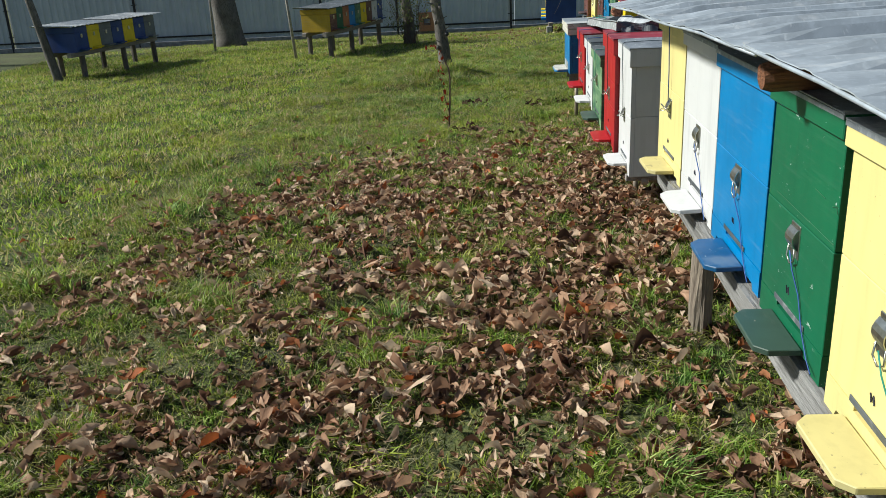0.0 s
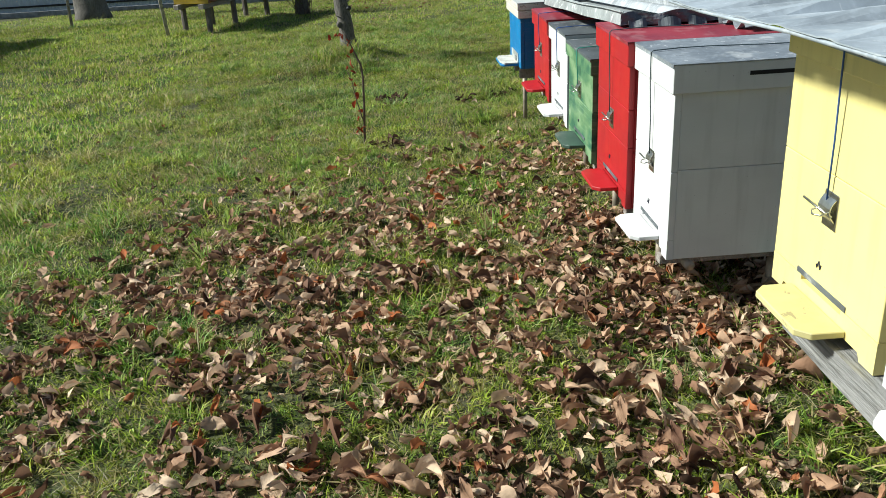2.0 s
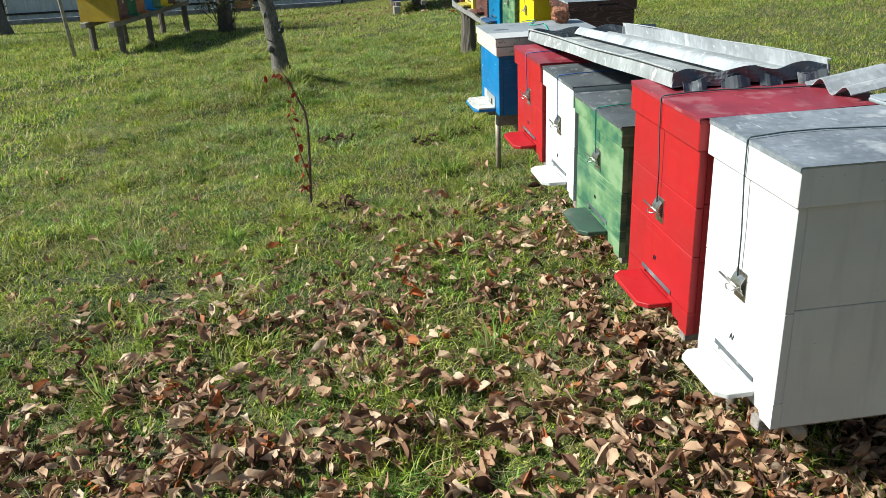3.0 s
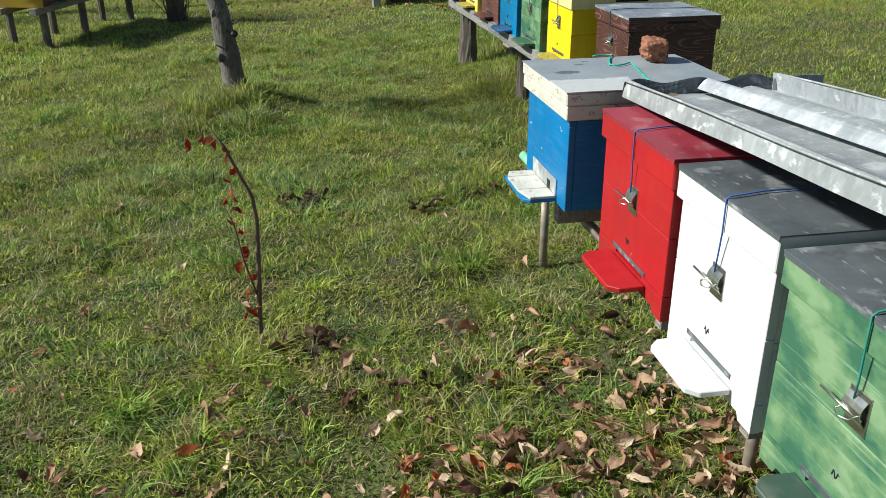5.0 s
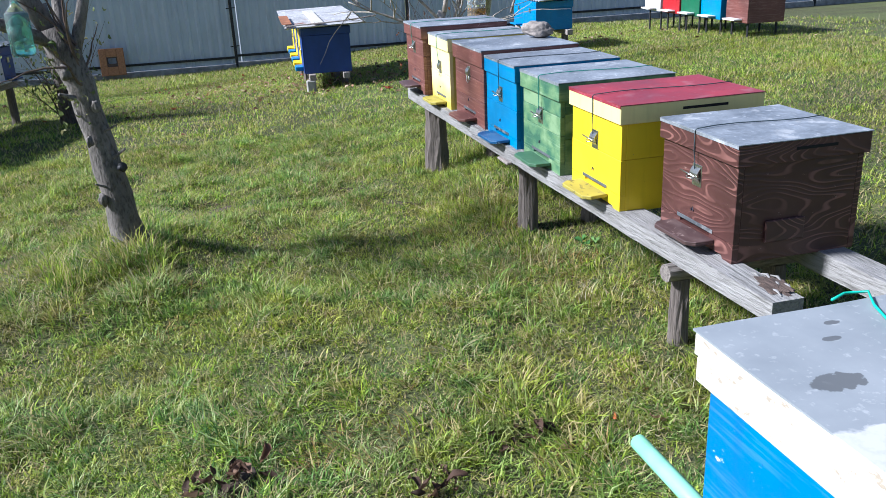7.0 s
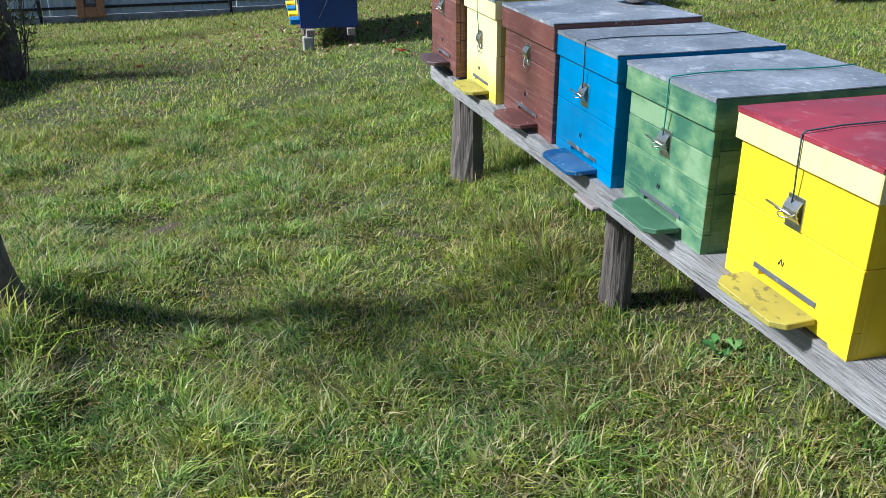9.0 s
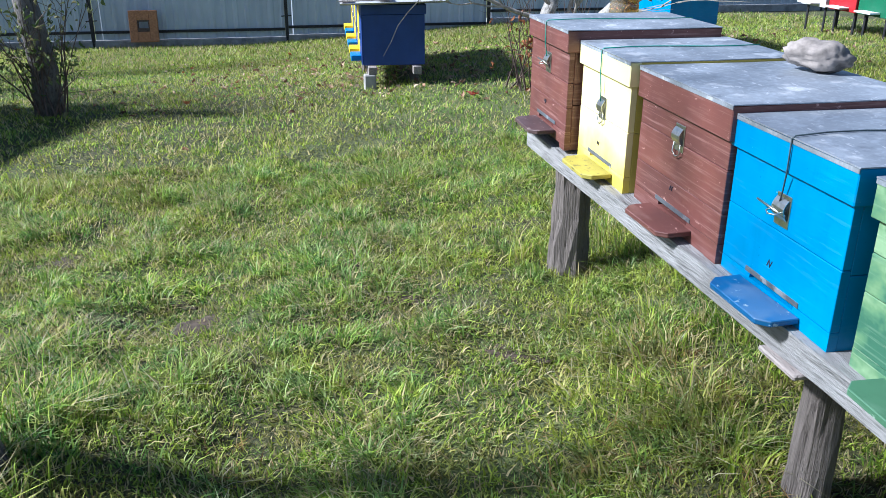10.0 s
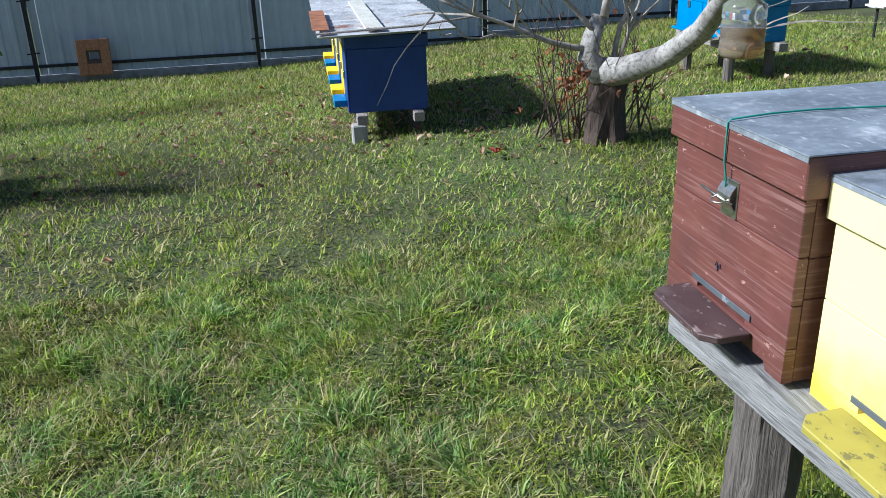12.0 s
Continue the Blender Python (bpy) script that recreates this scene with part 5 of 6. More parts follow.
def far_tree(x, y, r, height, seed, label, lean=(0, 0), reach=1.6, leaves=0):
    g = gz(x, y)
    e = thing("tree", pose(x, y, g), label, "tree")
    rng = random.Random(seed)
    n = 8
    pts = [(lean[0] * k / n, lean[1] * k / n, -0.15 + (height + 0.15) * k / n) for k in range(n + 1)]
    part("trunk", tube(pts, [r * (1.25 if k == 0 else 1 - 0.05 * k) for k in range(n + 1)], 14, wobble=0.14, seed=seed), BARK, e, smooth=True)
    bm = bmesh.new()
    tips = []
    for k in range(4):
        a = k * 1.7 + seed
        p = limb_points((lean[0] * 0.95, lean[1] * 0.95, height * (0.8 + 0.05 * k)), (math.cos(a), math.sin(a), 0.7), reach + r * 3, 8, 0.15, rng)
        part("limb", tube(p, [r * 0.5 * (1 - 0.09 * i) for i in range(9)], 8, wobble=0.12, seed=k), BARK, e, smooth=True)
        tips += p[3:]
        twigs(bm, p, r * 0.4, rng, 2, 8 if not leaves else 14)
    tagged(part("twig_crown", bm, TWIG, e), kind="stuff")
    # leaves thicken the crown above the view so that it shades the lawn
    if leaves:
        tagged(part("withered_leaves", leaf_cloud(tips, leaves, 0.13, LEAF, seed, "withered_leaves", 0.42), None, e, "withered orange-brown leaves"), kind="stuff")
    return e


# crown widened and leafed, out of view, to shade the grass below
far_tree(-6.1, 19.6, 0.33, 2.6, 21, "thick dark old tree with withered leaves by the fence", lean=(-0.25, 0), reach=1.9, leaves=800)
far_tree(-7.05, 13.35, 0.075, 1.8, 22, "thin young fruit tree beside the blue hives", lean=(-0.35, 0.0))
# whole tree stands out of view, added only to shade the left lawn
far_tree(-12.4, 16.6, 0.22, 3.6, 27, "unseen leafy tree added left of the lawn to cast shade", reach=2.2, leaves=1200)
far_tree(0.2, 33.0, 0.2, 3.4, 24, "bare garden tree behind the fence")
far_tree(-9.0, 31.0, 0.2, 3.4, 25, "bare garden tree behind the fence")
for x, y, h, lx in ((-5.8, 17.4, 1.9, 0.05), (-3.56, 15.0, 1.55, -0.12)):
    g = gz(x, y)
    pole = tube([(x, y, g - 0.1), (x + lx * 0.5, y, g + h * 0.5), (x + lx, y, g + h)], [0.028, 0.024, 0.02], 8, wobble=0.1)
    bmt = tube([(x + lx * 0.8, y, g + h * 0.75), (x + lx - 0.35, y + 0.1, g + h * 0.95)], [0.01, 0.003], 5, pole)
    tagged(new("young_tree", finish("young_tree", bmt, PALE_TWIG, True)), "thin pale young tree stem", "young tree", "young stems")


def shrub(x, y, seed, height, n, leaves, mat, label, r=0.10, trunk=True, lmat=None, lsize=0.05):
    e = thing("shrub", pose(x, y, gz(x, y)), label, "shrub")
    rng = random.Random(seed)
    bm = bmesh.new()
    pts_all = []
    if trunk:
        part("trunk", tube([(0, 0, -0.1), (0.02, 0, height * 0.3), (-0.03, 0, height * 0.6), (-0.1, 0, height)], [r * 1.2, r, r * 0.9, r * 0.7], 10, wobble=0.2, seed=seed), BARK, e, smooth=True)
        pts_all += [Vector((0.0, 0, height * k / 8)) for k in range(3, 9)]
    for k in range(n):
        d = (rng.uniform(-0.5, 0.5), rng.uniform(-0.5, 0.5), 1)
        q = limb_points((rng.uniform(-0.15, 0.15), rng.uniform(-0.15, 0.15), -0.03), d, height * rng.uniform(0.5, 1.0), 6, 0.12, rng)
        tube(q, [0.009 * (1 - 0.13 * i) for i in range(7)], 4, bm)
        pts_all += q[3:]
        twigs(bm, q, 0.006, rng, 1, 2)
    tagged(part("stem_thicket", bm, mat, e), kind="stuff")
    if leaves:
        tagged(part("foliage", leaf_cloud(pts_all, leaves, lsize, lmat or IVY, seed, "leaves", 0.09), None, e), kind="stuff")


shrub(-1.76, 17.0, 31, 1.3, 26, 420, TWIG, "old ivy-covered stump with pale green leaves and twigs", 0.11)
shrub(2.3, 16.62, 33, 0.85, 22, 60, TWIG, "thicket of thin bare shoots with a few orange leaves", trunk=False, lmat=ORANGE_LEAF)
shrub(2.72, 16.5, 35, 0.8, 14, 25, TWIG, "thin bare shoots behind the pruned tree", trunk=False, lmat=ORANGE_LEAF)


def pruned_tree():
    x, y = 2.54, 16.42
    g = gz(x, y)
    e = thing("fruit_tree", pose(x, y, g), "old pruned fruit tree with whitewashed limbs", "tree")
    rng = random.Random(8)
    part("trunk", tube([(0, 0, -0.1), (0, 0, 0.05), (-0.01, 0, 0.22), (0.0, 0.0, 0.42)], [0.17, 0.14, 0.12, 0.115], 16, wobble=0.42, seed=4), OLD_BARK, e, "dark cracked trunk")
    bm = bmesh.new()
    o = Vector((x, y, g))
    right = [Vector(p) - o for p in ((2.50, 16.44, 0.27), (2.56, 16.25, 0.305), (2.67, 15.9, 0.44), (2.66, 15.5, 0.635), (2.60, 15.2, 0.82), (2.44, 14.8, 1.0), (2.26, 14.42, 1.2), (2.1, 14.1, 1.35))]
    part("limb", tube(right, [0.10, 0.085, 0.072, 0.062, 0.054, 0.046, 0.036, 0.02], 12, wobble=0.14, seed=5), WHITEWASH, e, "whitewashed limb", smooth=True)
    left = [Vector(p) for p in ((0.05, 0, 0.40), (-0.08, 0, 0.46), (-0.15, 0, 0.56), (-0.12, 0.03, 0.66), (-0.06, 0.05, 0.80))]
    part("limb", tube(left, [0.09, 0.09, 0.075, 0.06, 0.05], 12, wobble=0.16, seed=6), WHITEWASH, e, "whitewashed limb", smooth=True)
    for p, d, L, r in (((0.02, -0.02, 0.52), (0.25, 0, 1), 0.9, 0.02), ((-0.12, 0, 0.6), (-1, -0.2, 0.25), 1.1, 0.022), ((-0.10, 0, 0.7), (-0.8, 0.1, 0.7), 1.0, 0.02), ((-0.05, 0, 0.8), (0.1, 0.2, 1), 1.0, 0.03), ((0.7, -0.15, 0.75), (0.2, 0.1, 1), 0.8, 0.015), ((0.05, 0, 0.42), (0.1, -0.2, 1), 0.8, 0.018)):
        q = limb_points(p, d, L, 8, 0.18, rng)
        part("branch", tube(q, [r * (1 - 0.09 * i) for i in range(9)], 7), PALE_TWIG, e, smooth=True)
        twigs(bm, q, r, rng, 2, 8)
    twigs(bm, right, 0.02, rng, 2, 7)
    tagged(part("twig_crown", bm, PALE_TWIG, e), kind="stuff")
    tagged(part("red_leaf_cluster", leaf_cloud([Vector((-0.3, -0.2, 0.45)), Vector((-0.33, -0.2, 0.4))], 34, 0.06, ORANGE_LEAF, 9, "red_leaf_cluster", 0.04), None, e), kind="stuff")


pruned_tree()
bottle(2.25, 14.42, 0.69, 0.088, 0.27, AMBER, 0.42, "large clear bottle of amber liquid hung from a limb", 0.24)
rl = leaf_mesh("red_litter", np.array([(1.775, 16.37, gz(1.775, 16.37) + 0.05), (1.80, 16.40, gz(1.8, 16.4) + 0.05), (1.74, 16.38, gz(1.74, 16.38) + 0.05)]), np.random.default_rng(2), 0.09, RED_LEAF)
tagged(new("red_leaf_scrap", rl), "bright red fallen leaves in the grass", "leaf")


def neighbour_house():
    e = thing("house", pose(-16, 46, -1.4), "neighbour's plastered house with a red tiled roof", "house")
    part("wall", box(-5, 5, -4, 4, 0, 3.6, 0.02), PLASTER, e)
    part("roof", prism([(-5.6, -4.6), (5.6, -4.6), (5.6, 4.6), (-5.6, 4.6)], 3.61, 3.8, 0.0), TILE, e)
    bm = bmesh.new()
    v = [bm.verts.new(p) for p in ((-5.6, -4.6, 3.81), (5.6, -4.6, 3.81), (5.6, 4.6, 3.81), (-5.6, 4.6, 3.81), (-5.6, 0, 6.4), (5.6, 0, 6.4))]
    for f in ((0, 1, 5, 4), (2, 3, 4, 5), (1, 2, 5), (3, 0, 4), (3, 2, 1, 0)):
        bm.faces.new([v[i] for i in f])
    part("roof_slope", bm, TILE, e)
    for x in (-3, 0, 3):
        w = part("window", box(x - 0.6, x + 0.6, -4.03, -3.99, 1.2, 2.5, 0.01), P["white"], e)
        part("pane", box(x - 0.5, x + 0.5, -4.05, -4.035, 1.3, 2.4, 0.0), DARK_STEEL, w)


neighbour_house()

# ---- bare patches ----
SOIL = plain("bare_soil", (0.06, 0.043, 0.03), 0.98, 0.0, 0.45, 40, 0.8)
for k, (x, y, r) in enumerate(((-0.03, 14.15, 0.11), (-0.17, 12.62, 0.14), (0.42, 12.95, 0.09), (-0.32, 12.9, 0.1), (0.62, 12.63, 0.1), (-0.9, 13.4, 0.16), (-0.28, 9.12, 0.1), (-0.3, 7.45, 0.1), (0.95, 12.0, 0.09))):
    bm = lump((r, r * 0.6, 0.008), k + 2, 0.6, 3)
    ob = new("soil_patch", finish("soil_patch", bm, SOIL, True))
    ob.matrix_world = pose(x, y, gz(x, y) + 0.002, 0, 0, 40 * k)
    tagged(ob, "small patch of bare crumbly soil in the lawn", "soil", "bare patches")

# ---- grass ----


def blades(name, n, area, length, width, mat, seed, keep=None, tuft=9, lean=0.55, label="", spread=0.03):
    """Grass in tufts: every blade a bent tapering strip."""
    rng = np.random.default_rng(seed)
    m = n // tuft
    cx, cy = rng.uniform(area[0], area[1], m), rng.uniform(area[2], area[3], m)
    if keep is not None:
        ok = rng.random(m) < keep(cx, cy)
        cx, cy = cx[ok], cy[ok]
    m = len(cx)
    tall = rng.uniform(0.55, 1.2, m) * (0.85 + 0.4 * np.sin(3.7 * cx + 1.9 * cy) * np.sin(3.1 * cy - 2.3 * cx) + 0.3 * np.sin(8.1 * cx - 5.2 * cy) * np.sin(7.3 * cy + 4.4 * cx))
    tall = tall * (0.45 + 1.15 * patchy(cx, cy, 0.17, 40))
    cx, cy, tall = np.repeat(cx, tuft), np.repeat(cy, tuft), np.repeat(tall, tuft)
    k = len(cx)
    x, y = cx + rng.normal(0, spread, k), cy + rng.normal(0, spread, k)
    z = ground_z(x, y) - 0.006
    drift = np.repeat(2 * np.pi * patchy(cx[::tuft], cy[::tuft], 0.5, seed + 60) + rng.normal(0, 0.7, m), tuft)
    a = np.where(rng.random(k) < 0.6, drift, np.arctan2(y - cy, x - cx)) + rng.normal(0, 0.7, k)
    L = length * tall * rng.uniform(0.45, 1.2, k)
    W = width * rng.uniform(0.6, 1.3, k)
    ln = np.abs(rng.normal(lean, 0.45, k))
    dx, dy = np.cos(a), np.sin(a)
    t = a + np.pi / 2 + rng.normal(0, 0.5, k)
    px, py = np.cos(t) * W / 2, np.sin(t) * W / 2
    V = np.zeros((k, 5, 3))
    for i, (h, o, w) in enumerate(((0, 0, 1), (0.6, 0.32, 0.9), (0.9, 1.0, 0))):
        bx, by, bz = x + dx * L * o * ln, y + dy * L * o * ln, z + L * h / np.sqrt(1 + (0.7 * ln) ** 2)
        if w:
            V[:, 2 * i] = np.stack([bx - px * w, by - py * w, bz], -1)
            V[:, 2 * i + 1] = np.stack([bx + px * w, by + py * w, bz], -1)
        else:
            V[:, 4] = np.stack([bx, by, bz], -1)
    T = (np.array([(0, 1, 3), (0, 3, 2), (2, 3, 4)])[None] + 5 * np.arange(k)[:, None, None]).reshape(-1, 3)
    tagged(new(name, raw_mesh(name, V.reshape(-1, 3), T, mat)), label, "grass", kind="stuff")


def heaps(x, y):
    """Where leaves have drifted together and where grass stands through them."""
    n = 0.45 * patchy(x, y, 0.3, 31) + 0.55 * patchy(x, y, 0.12, 32)
    return np.clip((n - 0.27) * 3.2, 0.12, 1)


def litter(x, y):
    """How thickly leaves lie, from 0 to 1."""
    left = np.interp(y, [0, 2.4, 4.7, 5.6, 6.4, 7.3], [-1.9, -1.9, -2.1, -1.55, -1.35, -0.95])
    inside = 1 / (1 + np.exp(-(x - left) * 4.5)) / (1 + np.exp((y - 6.75) * 3.2))
    patch = 0.35 + 0.75 * patchy(x, y, 0.8, 53) + 0.35 * (patchy(x, y, 0.22, 54) - 0.5)
    return np.clip(inside * np.clip(patch, 0.1, 1), 0, 1)


def near_keep(x, y):
    return (1 - 0.3 * litter(x, y) * heaps(x, y)) * np.clip(2.4 * (0.5 * patchy(x, y, 0.10, 33) + 0.5 * patchy(x, y, 0.27, 36)) - 0.4, 0.2, 1)


def clumps(x, y):
    n = np.sin(2.9 * x + 1.1 * y) * np.sin(2.1 * y - 1.7 * x) + 0.6 * np.sin(6.3 * x - 2.2 * y + 2) * np.sin(5.2 * y + 1.3 * x)
    return np.clip(0.2 + 0.55 * n + 1.5 * (patchy(x, y, 0.13, 34) - 0.45) + 0.9 * litter(x, y) * (1 - heaps(x, y)), 0.0, 1)


def side_keep(x, y):
    """Tussocks and thin places of the open lawn."""
    return np.clip(3.4 * (0.55 * patchy(x, y, 0.34, 55) + 0.45 * patchy(x, y, 0.14, 56)) - 0.95, 0.1, 1) * np.clip((-1.7 - x) / 0.9, 0.1, 1)


def worn_lawn(x, y):
    """Thin, trodden grass towards the fence, barest by the dark blue row and the cut tree."""
    bare = np.exp(-(((x - 1.2) / 2.2) ** 2 + ((y - 17.0) / 1.6) ** 2))
    return np.clip(2.4 * (0.5 * patchy(x, y, 0.5, 42) + 0.5 * patchy(x, y, 0.16, 43)) + 0.1 - 0.5 * bare, 0.4, 1)


blades("lawn_grass", 280000, (-2.6, 2.4, 0.6, 15.0), 0.056, 0.006, GRASS, 1, near_keep, 14, lean=1.15, label="short damp autumn lawn grass")
def turf(name, n, area, length, width, mat, seed, keep=None, label=""):
    """The short tangled undergrowth of the lawn: single-triangle blades lying in all directions."""
    rng = np.random.default_rng(seed)
    x, y = rng.uniform(area[0], area[1], n), rng.uniform(area[2], area[3], n)
    if keep is not None:
        ok = rng.random(n) < keep(x, y)
        x, y = x[ok], y[ok]
    k = len(x)
    z = ground_z(x, y) - 0.003
    a, up = rng.uniform(0, 2 * np.pi, k), rng.uniform(0.15, 1.2, k)
    L, W = length * rng.uniform(0.5, 1.4, k), width * rng.uniform(0.6, 1.4, k)
    t = a + np.pi / 2 + rng.normal(0, 0.6, k)
    V = np.zeros((k, 3, 3))
    V[:, 0] = np.stack([x - np.cos(t) * W / 2, y - np.sin(t) * W / 2, z], -1)
    V[:, 1] = np.stack([x + np.cos(t) * W / 2, y + np.sin(t) * W / 2, z], -1)
    V[:, 2] = np.stack([x + np.cos(a) * np.cos(up) * L, y + np.sin(a) * np.cos(up) * L, z + np.sin(up) * L], -1)
    T = np.arange(3 * k).reshape(-1, 3)
    tagged(new(name, raw_mesh(name, V.reshape(-1, 3), T, mat, False)), label, "grass", kind="stuff")


turf("turf_grass", 620000, (-2.6, 2.4, 0.8, 15.0), 0.036, 0.0065, THATCH, 21, lambda x, y: np.clip(2.4 * (0.5 * patchy(x, y, 0.08, 35) + 0.5 * patchy(x, y, 0.27, 36)) - 0.4, 0.2, 1) * (1 - 0.15 * litter(x, y)), "short tangled turf of green and dry blades")
turf("turf_grass", 150000, (-9, -2.5, 2.0, 17.0), 0.06, 0.012, GRASS, 22, None, "short tangled turf of green and dry blades")
blades("lush_grass", 200000, (-2.4, 2.0, 0.8, 15.0), 0.074, 0.0052, LUSH, 2, lambda x, y: clumps(x, y) * (1 - 0.7 * litter(x, y) * heaps(x, y)), 30, 1.0, "lush bright green grass tufts", 0.022)
DEEP = grass_mat("deep_green_blades", [(0.05, 0.13, 0.028), (0.16, 0.31, 0.07), (0.32, 0.48, 0.15), (0.60, 0.70, 0.36)], (0.50, 0.43, 0.24), 0.25, 0.6)
blades("lush_grass", 110000, (-1.8, 1.7, 8.4, 15.0), 0.068, 0.005, DEEP, 31, lambda x, y: np.clip(3.0 * (0.5 * patchy(x, y, 0.3, 57) + 0.5 * patchy(x, y, 0.12, 58)) - 0.95, 0.05, 1), 26, 1.0, "dense deep green tufts of lawn grass", 0.028)
blades("straw_grass", 160000, (-2.6, 2.4, 0.8, 15.0), 0.075, 0.0032, STRAW, 3, lambda x, y: np.clip(3.2 * (patchy(x, y, 0.33, 37) * 0.6 + patchy(x, y, 0.12, 38) * 0.4) - 1.2, 0.08, 1) * (1 - 0.6 * litter(x, y)), 16, 1.6, "dry straw-coloured grass blades", 0.04)
blades("side_grass", 165000, (-9, -1.7, 2.0, 17.0), 0.065, 0.0085, GRASS, 4, side_keep, 16, 1.0, "short autumn lawn grass", 0.035)
blades("side_grass", 62000, (2.3, 6.5, 6.5, 17.0), 0.05, 0.0055, GRASS, 5, None, 9, 1.0, "short autumn lawn grass", 0.05)
blades("far_grass", 84000, (-9, 9, 13.6, 25.0), 0.06, 0.009, GRASS, 6, worn_lawn, 9, 1.0, "short autumn lawn grass by the fence", 0.06)
blades("far_straw", 20000, (-9, 9, 14.5, 25.0), 0.075, 0.006, STRAW, 7, None, 7, 0.9, "dry grass by the fence", 0.06)

turf("turf_grass", 110000, (-8, 8, 20.6, 25.0), 0.06, 0.018, THATCH, 27, None, "short tangled turf of green and dry blades")
turf("turf_grass", 120000, (2.3, 7.5, 7.0, 19.0), 0.04, 0.009, THATCH, 28, None, "short tangled turf of green and dry blades")
turf("turf_grass", 185000, (-7, 7, 13.4, 21.0), 0.045, 0.010, GRASS, 23, worn_lawn, "short tangled turf of green and dry blades")


def by_posts(x, y):
    """Uncut grass close to the bench's beams and posts."""
    front = np.exp(-((x - 1.50 + 0.052 * (y - 8.84)) / 0.13) ** 2)
    rear = np.exp(-((x - 1.93 + 0.053 * (y - 8.84)) / 0.15) ** 2)
    return np.clip((front + rear) * (1.9 * patchy(x, y, 0.22, 41) - 0.45), 0.0, 1)


blades("tall_grass", 28000, (1.1, 2.3, 8.8, 13.2), 0.13, 0.0048, GRASS, 24, by_posts, 22, 0.5, "uncut tall grass round the posts of the bench", 0.03)
def by_tree(x, y):
    """A collar of uncut grass round the leaning tree."""
    r = np.hypot(x + 0.72, y - 11.5)
    return np.clip(np.exp(-((r - 0.2) / 0.22) ** 2) * (1.7 * patchy(x, y, 0.13, 46) - 0.2), 0, 1)


blades("tree_grass", 24000, (-1.5, 0.0, 10.8, 12.2), 0.13, 0.0048, GRASS, 29, by_tree, 20, 0.7, "uncut tufts of grass round the leaning tree", 0.035)
blades("tree_straw", 9000, (-1.5, 0.0, 10.8, 12.2), 0.13, 0.004, STRAW, 30, by_tree, 16, 0.9, "dry tufts round the leaning tree", 0.035)
blades("tall_straw", 11000, (1.1, 2.3, 8.8, 13.2), 0.13, 0.004, STRAW, 25, by_posts, 14, 0.9, "tall dry grass round the posts of the bench", 0.04)

RUSTY_GRASS = grass_mat("rusty_blades", [(0.12, 0.06, 0.025), (0.30, 0.16, 0.06), (0.44, 0.27, 0.11), (0.55, 0.40, 0.2)], (0.5, 0.4, 0.22), 0.3, 0.2)


def rusty(x, y):
    return np.clip(np.exp(-(((x - 1.38) / 0.2) ** 2 + ((y - 10.5) / 0.35) ** 2)) + np.exp(-(((x - 1.45) / 0.15) ** 2 + ((y - 11.7) / 0.3) ** 2)) + 0.8 * np.exp(-(((x - 1.12) / 0.22) ** 2 + ((y - 11.25) / 0.3) ** 2)) + 0.25 * (patchy(x, y, 0.4, 44) > 0.8), 0, 1) * patchy(x, y, 0.1, 45)


blades("rusty_grass", 56000, (-1.0, 1.8, 8.5, 13.5), 0.075, 0.0042, RUSTY_GRASS, 26, rusty, 14, 1.3, "rust-brown withered grass by the bench", 0.035)


def weed(x, y, seed):
    """A low rosette of broad green leaves."""
    e = thing("weed", pose(x, y, gz(x, y) + 0.015), "low broad-leaved green weed in the lawn", "weed", "weeds in the lawn")
    rng = np.random.default_rng(seed)
    for k in range(7):
        a = 2 * math.pi * k / 7 + rng.uniform(-0.3, 0.3)
        ob = new("leaf", leaf_mesh("leaf", np.zeros((1, 3)), rng, 0.052, WEED))
        ob.parent = e
        ob.matrix_local = pose(0.05 * math.cos(a), 0.05 * math.sin(a), 0.01 + 0.004 * k, 0, 0, 50 * k)


WEED = leaf_mat("weed_leaf", True, ((0.0, (0.05, 0.16, 0.04)), (0.6, (0.10, 0.24, 0.06)), (1.0, (0.18, 0.32, 0.10))))
weed(1.60, 10.53, 4)

# ---- fallen leaves ----


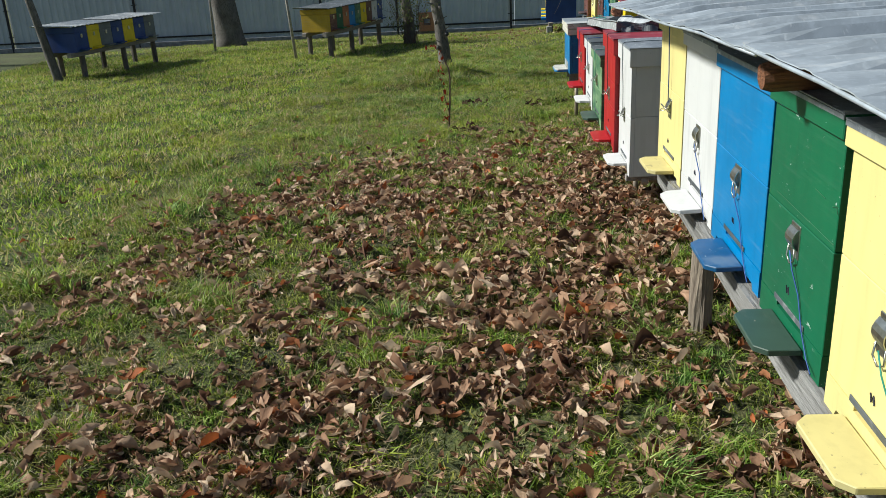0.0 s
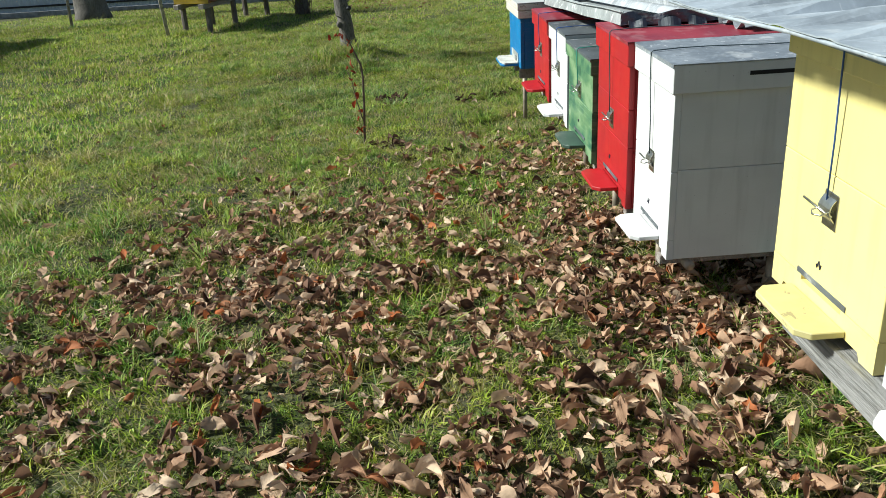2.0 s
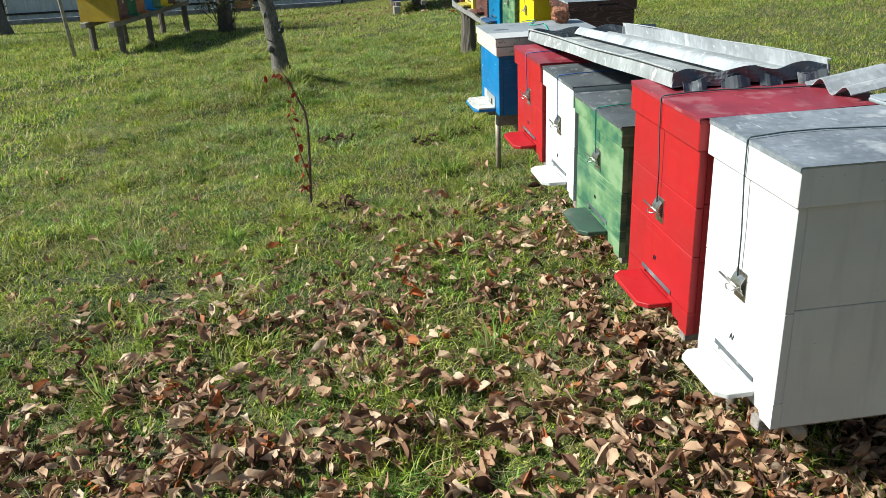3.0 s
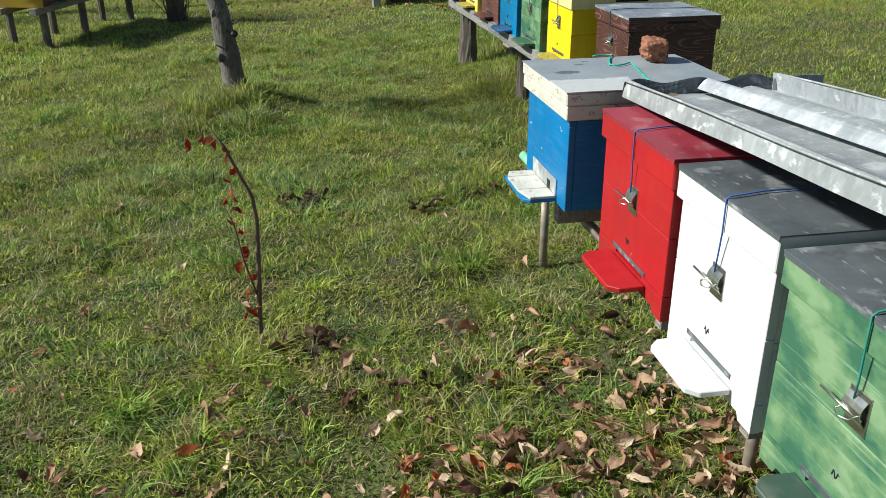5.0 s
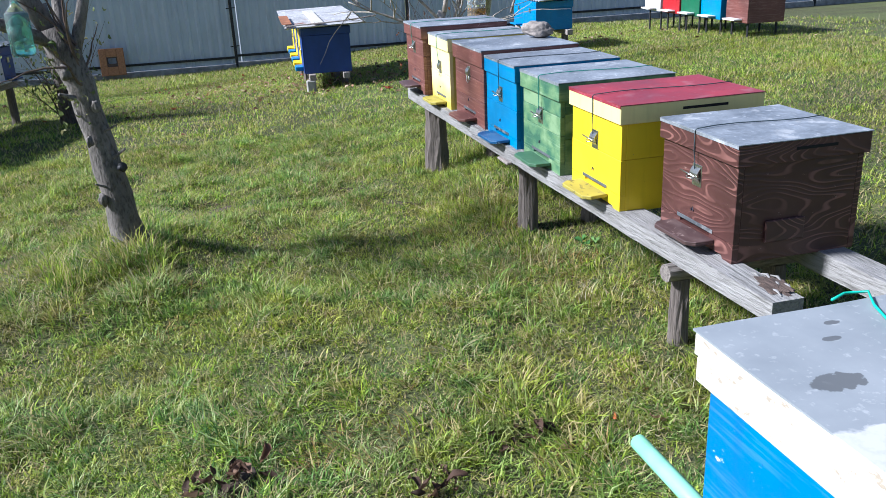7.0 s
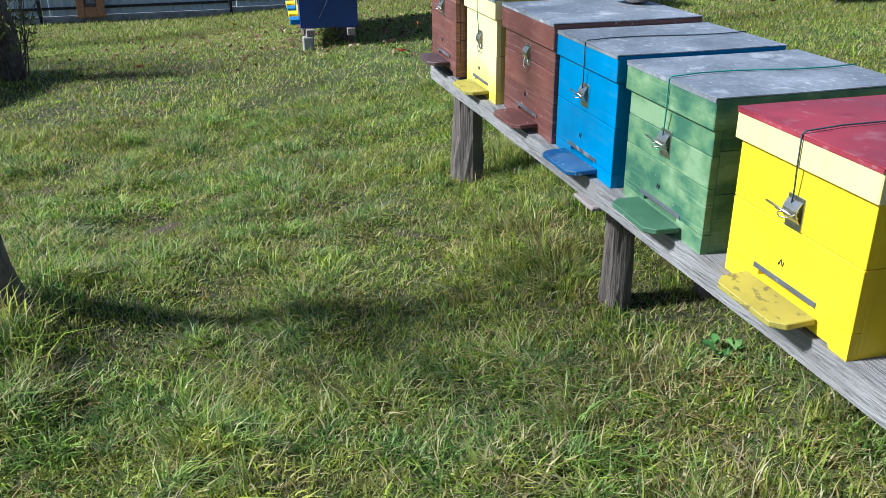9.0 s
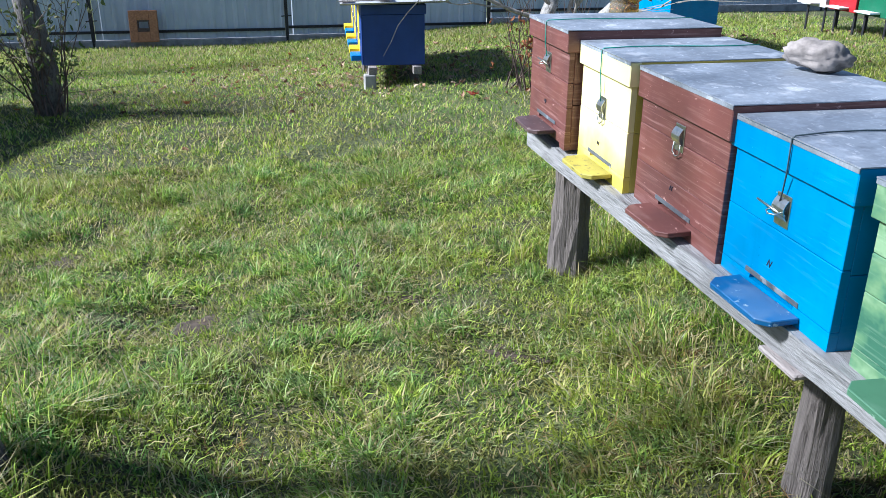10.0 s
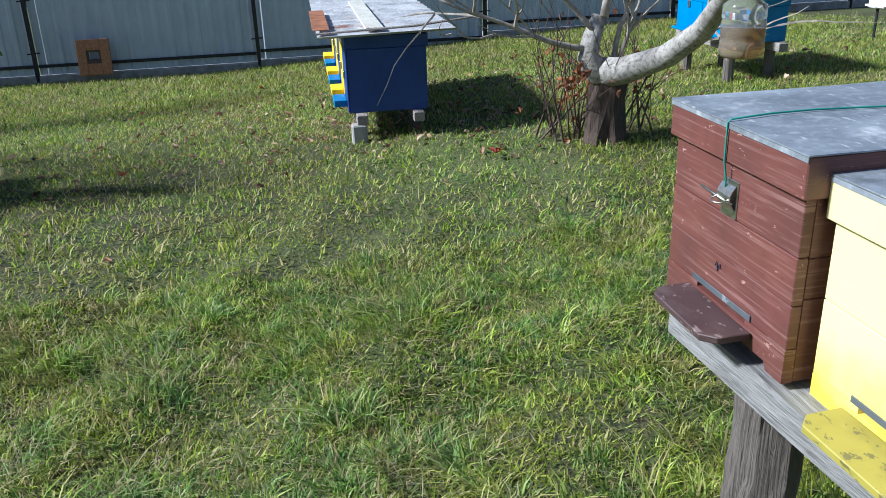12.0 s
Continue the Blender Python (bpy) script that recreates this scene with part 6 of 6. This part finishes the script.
def fallen_leaves():
    rng = np.random.default_rng(11)
    n = 130000
    x, y = rng.uniform(-3.2, 2.6, n), rng.uniform(0.6, 9.5, n)
    d = litter(x, y)
    d = np.maximum(d ** 1.1 * 0.43 * heaps(x, y), 0.0012)
    d = np.where((x > 0.6) & (y > 3.7) & (y < 5.6), np.maximum(d, 0.62 * heaps(x, y)), d)
    ok = rng.random(n) < d
    c = np.stack([x[ok], y[ok], ground_z(x[ok], y[ok]) + rng.uniform(-0.004, 0.022, ok.sum())], -1)
    e = thing("fallen_leaves", pose(0, 0, 0), "curled brown dead leaves scattered over the lawn", "leaves", kind="stuff")
    near = (np.abs(c[:, 0] - 0.1) < 0.9) & (c[:, 1] > 2.6) & (c[:, 1] < 4.2)
    pick = np.flatnonzero(near)[:300]
    rest = np.delete(np.arange(len(c)), pick)
    tagged(part("leaf_litter", leaf_mesh("leaf_litter", c[rest], rng, 0.063, LEAF), None, e, "many curled dead leaves"), kind="stuff")
    x, y = rng.uniform(-3.0, 2.4, 36000), rng.uniform(0.8, 8.2, 36000)
    ok = rng.random(36000) < np.maximum(litter(x, y) * (0.06 + 0.16 * heaps(x, y)), 0.008)
    bits = np.stack([x[ok], y[ok], ground_z(x[ok], y[ok]) + rng.uniform(0.0, 0.03, ok.sum())], -1)
    tagged(part("leaf_crumbs", leaf_mesh("leaf_crumbs", bits, rng, 0.034, LEAF), None, e, "broken crumbs of dead leaves"), kind="stuff")
    kinds = [leaf_mesh("leaf", np.zeros((1, 3)), rng, 0.088, LEAF_ONE) for _ in range(12)]
    for k, i in enumerate(pick):
        ob = new("leaf", kinds[k % 12])
        ob.parent = e
        ob.matrix_local = pose(*c[i], 0, 0, 37.0 * k)
    far = [(-0.28, 9.12), (-0.22, 9.08), (-0.33, 9.1), (-0.3, 9.2), (0.33, 8.86), (0.36, 8.9), (0.75, 8.99), (0.62, 9.05), (-0.36, 7.45), (-0.31, 7.5), (-0.25, 7.42), (-0.4, 7.4), (-0.28, 7.38), (-0.2, 7.5), (0.1, 7.06), (0.02, 7.1)]
    rr = random.Random(5)
    extra = np.array([(x + rr.uniform(-0.07, 0.07), y + rr.uniform(-0.07, 0.07), gz(x, y) + rr.uniform(0.0, 0.04)) for x, y in far for _ in range(6)])
    x, y = rng.normal(1.6, 2.0, 800), rng.normal(18.6, 1.2, 800)
    ok = (y > 15.2) & (y < 22)
    away = np.stack([x[ok], y[ok], ground_z(x[ok], y[ok]) + rng.uniform(0.0, 0.03, ok.sum())], -1)
    tagged(part("far_leaves", leaf_mesh("far_leaves", away, rng, 0.055, LEAF), None, e, "dead leaves by the cut tree"), kind="stuff")
    tagged(part("leaf_clumps", leaf_mesh("leaf_clumps", extra, rng, 0.055, DARK_LEAF), None, e, "small heaps of dark dead leaves"), kind="stuff")


fallen_leaves()

one = new("dead_leaf", leaf_mesh("dead_leaf", np.zeros((1, 3)), np.random.default_rng(3), 0.085, LEAF_ONE))
one.matrix_world = pose(0.862, 7.235, 0.806, 0, 0, 70)
tagged(one, "curled tan dead leaf lying in the metal tray", "leaf")
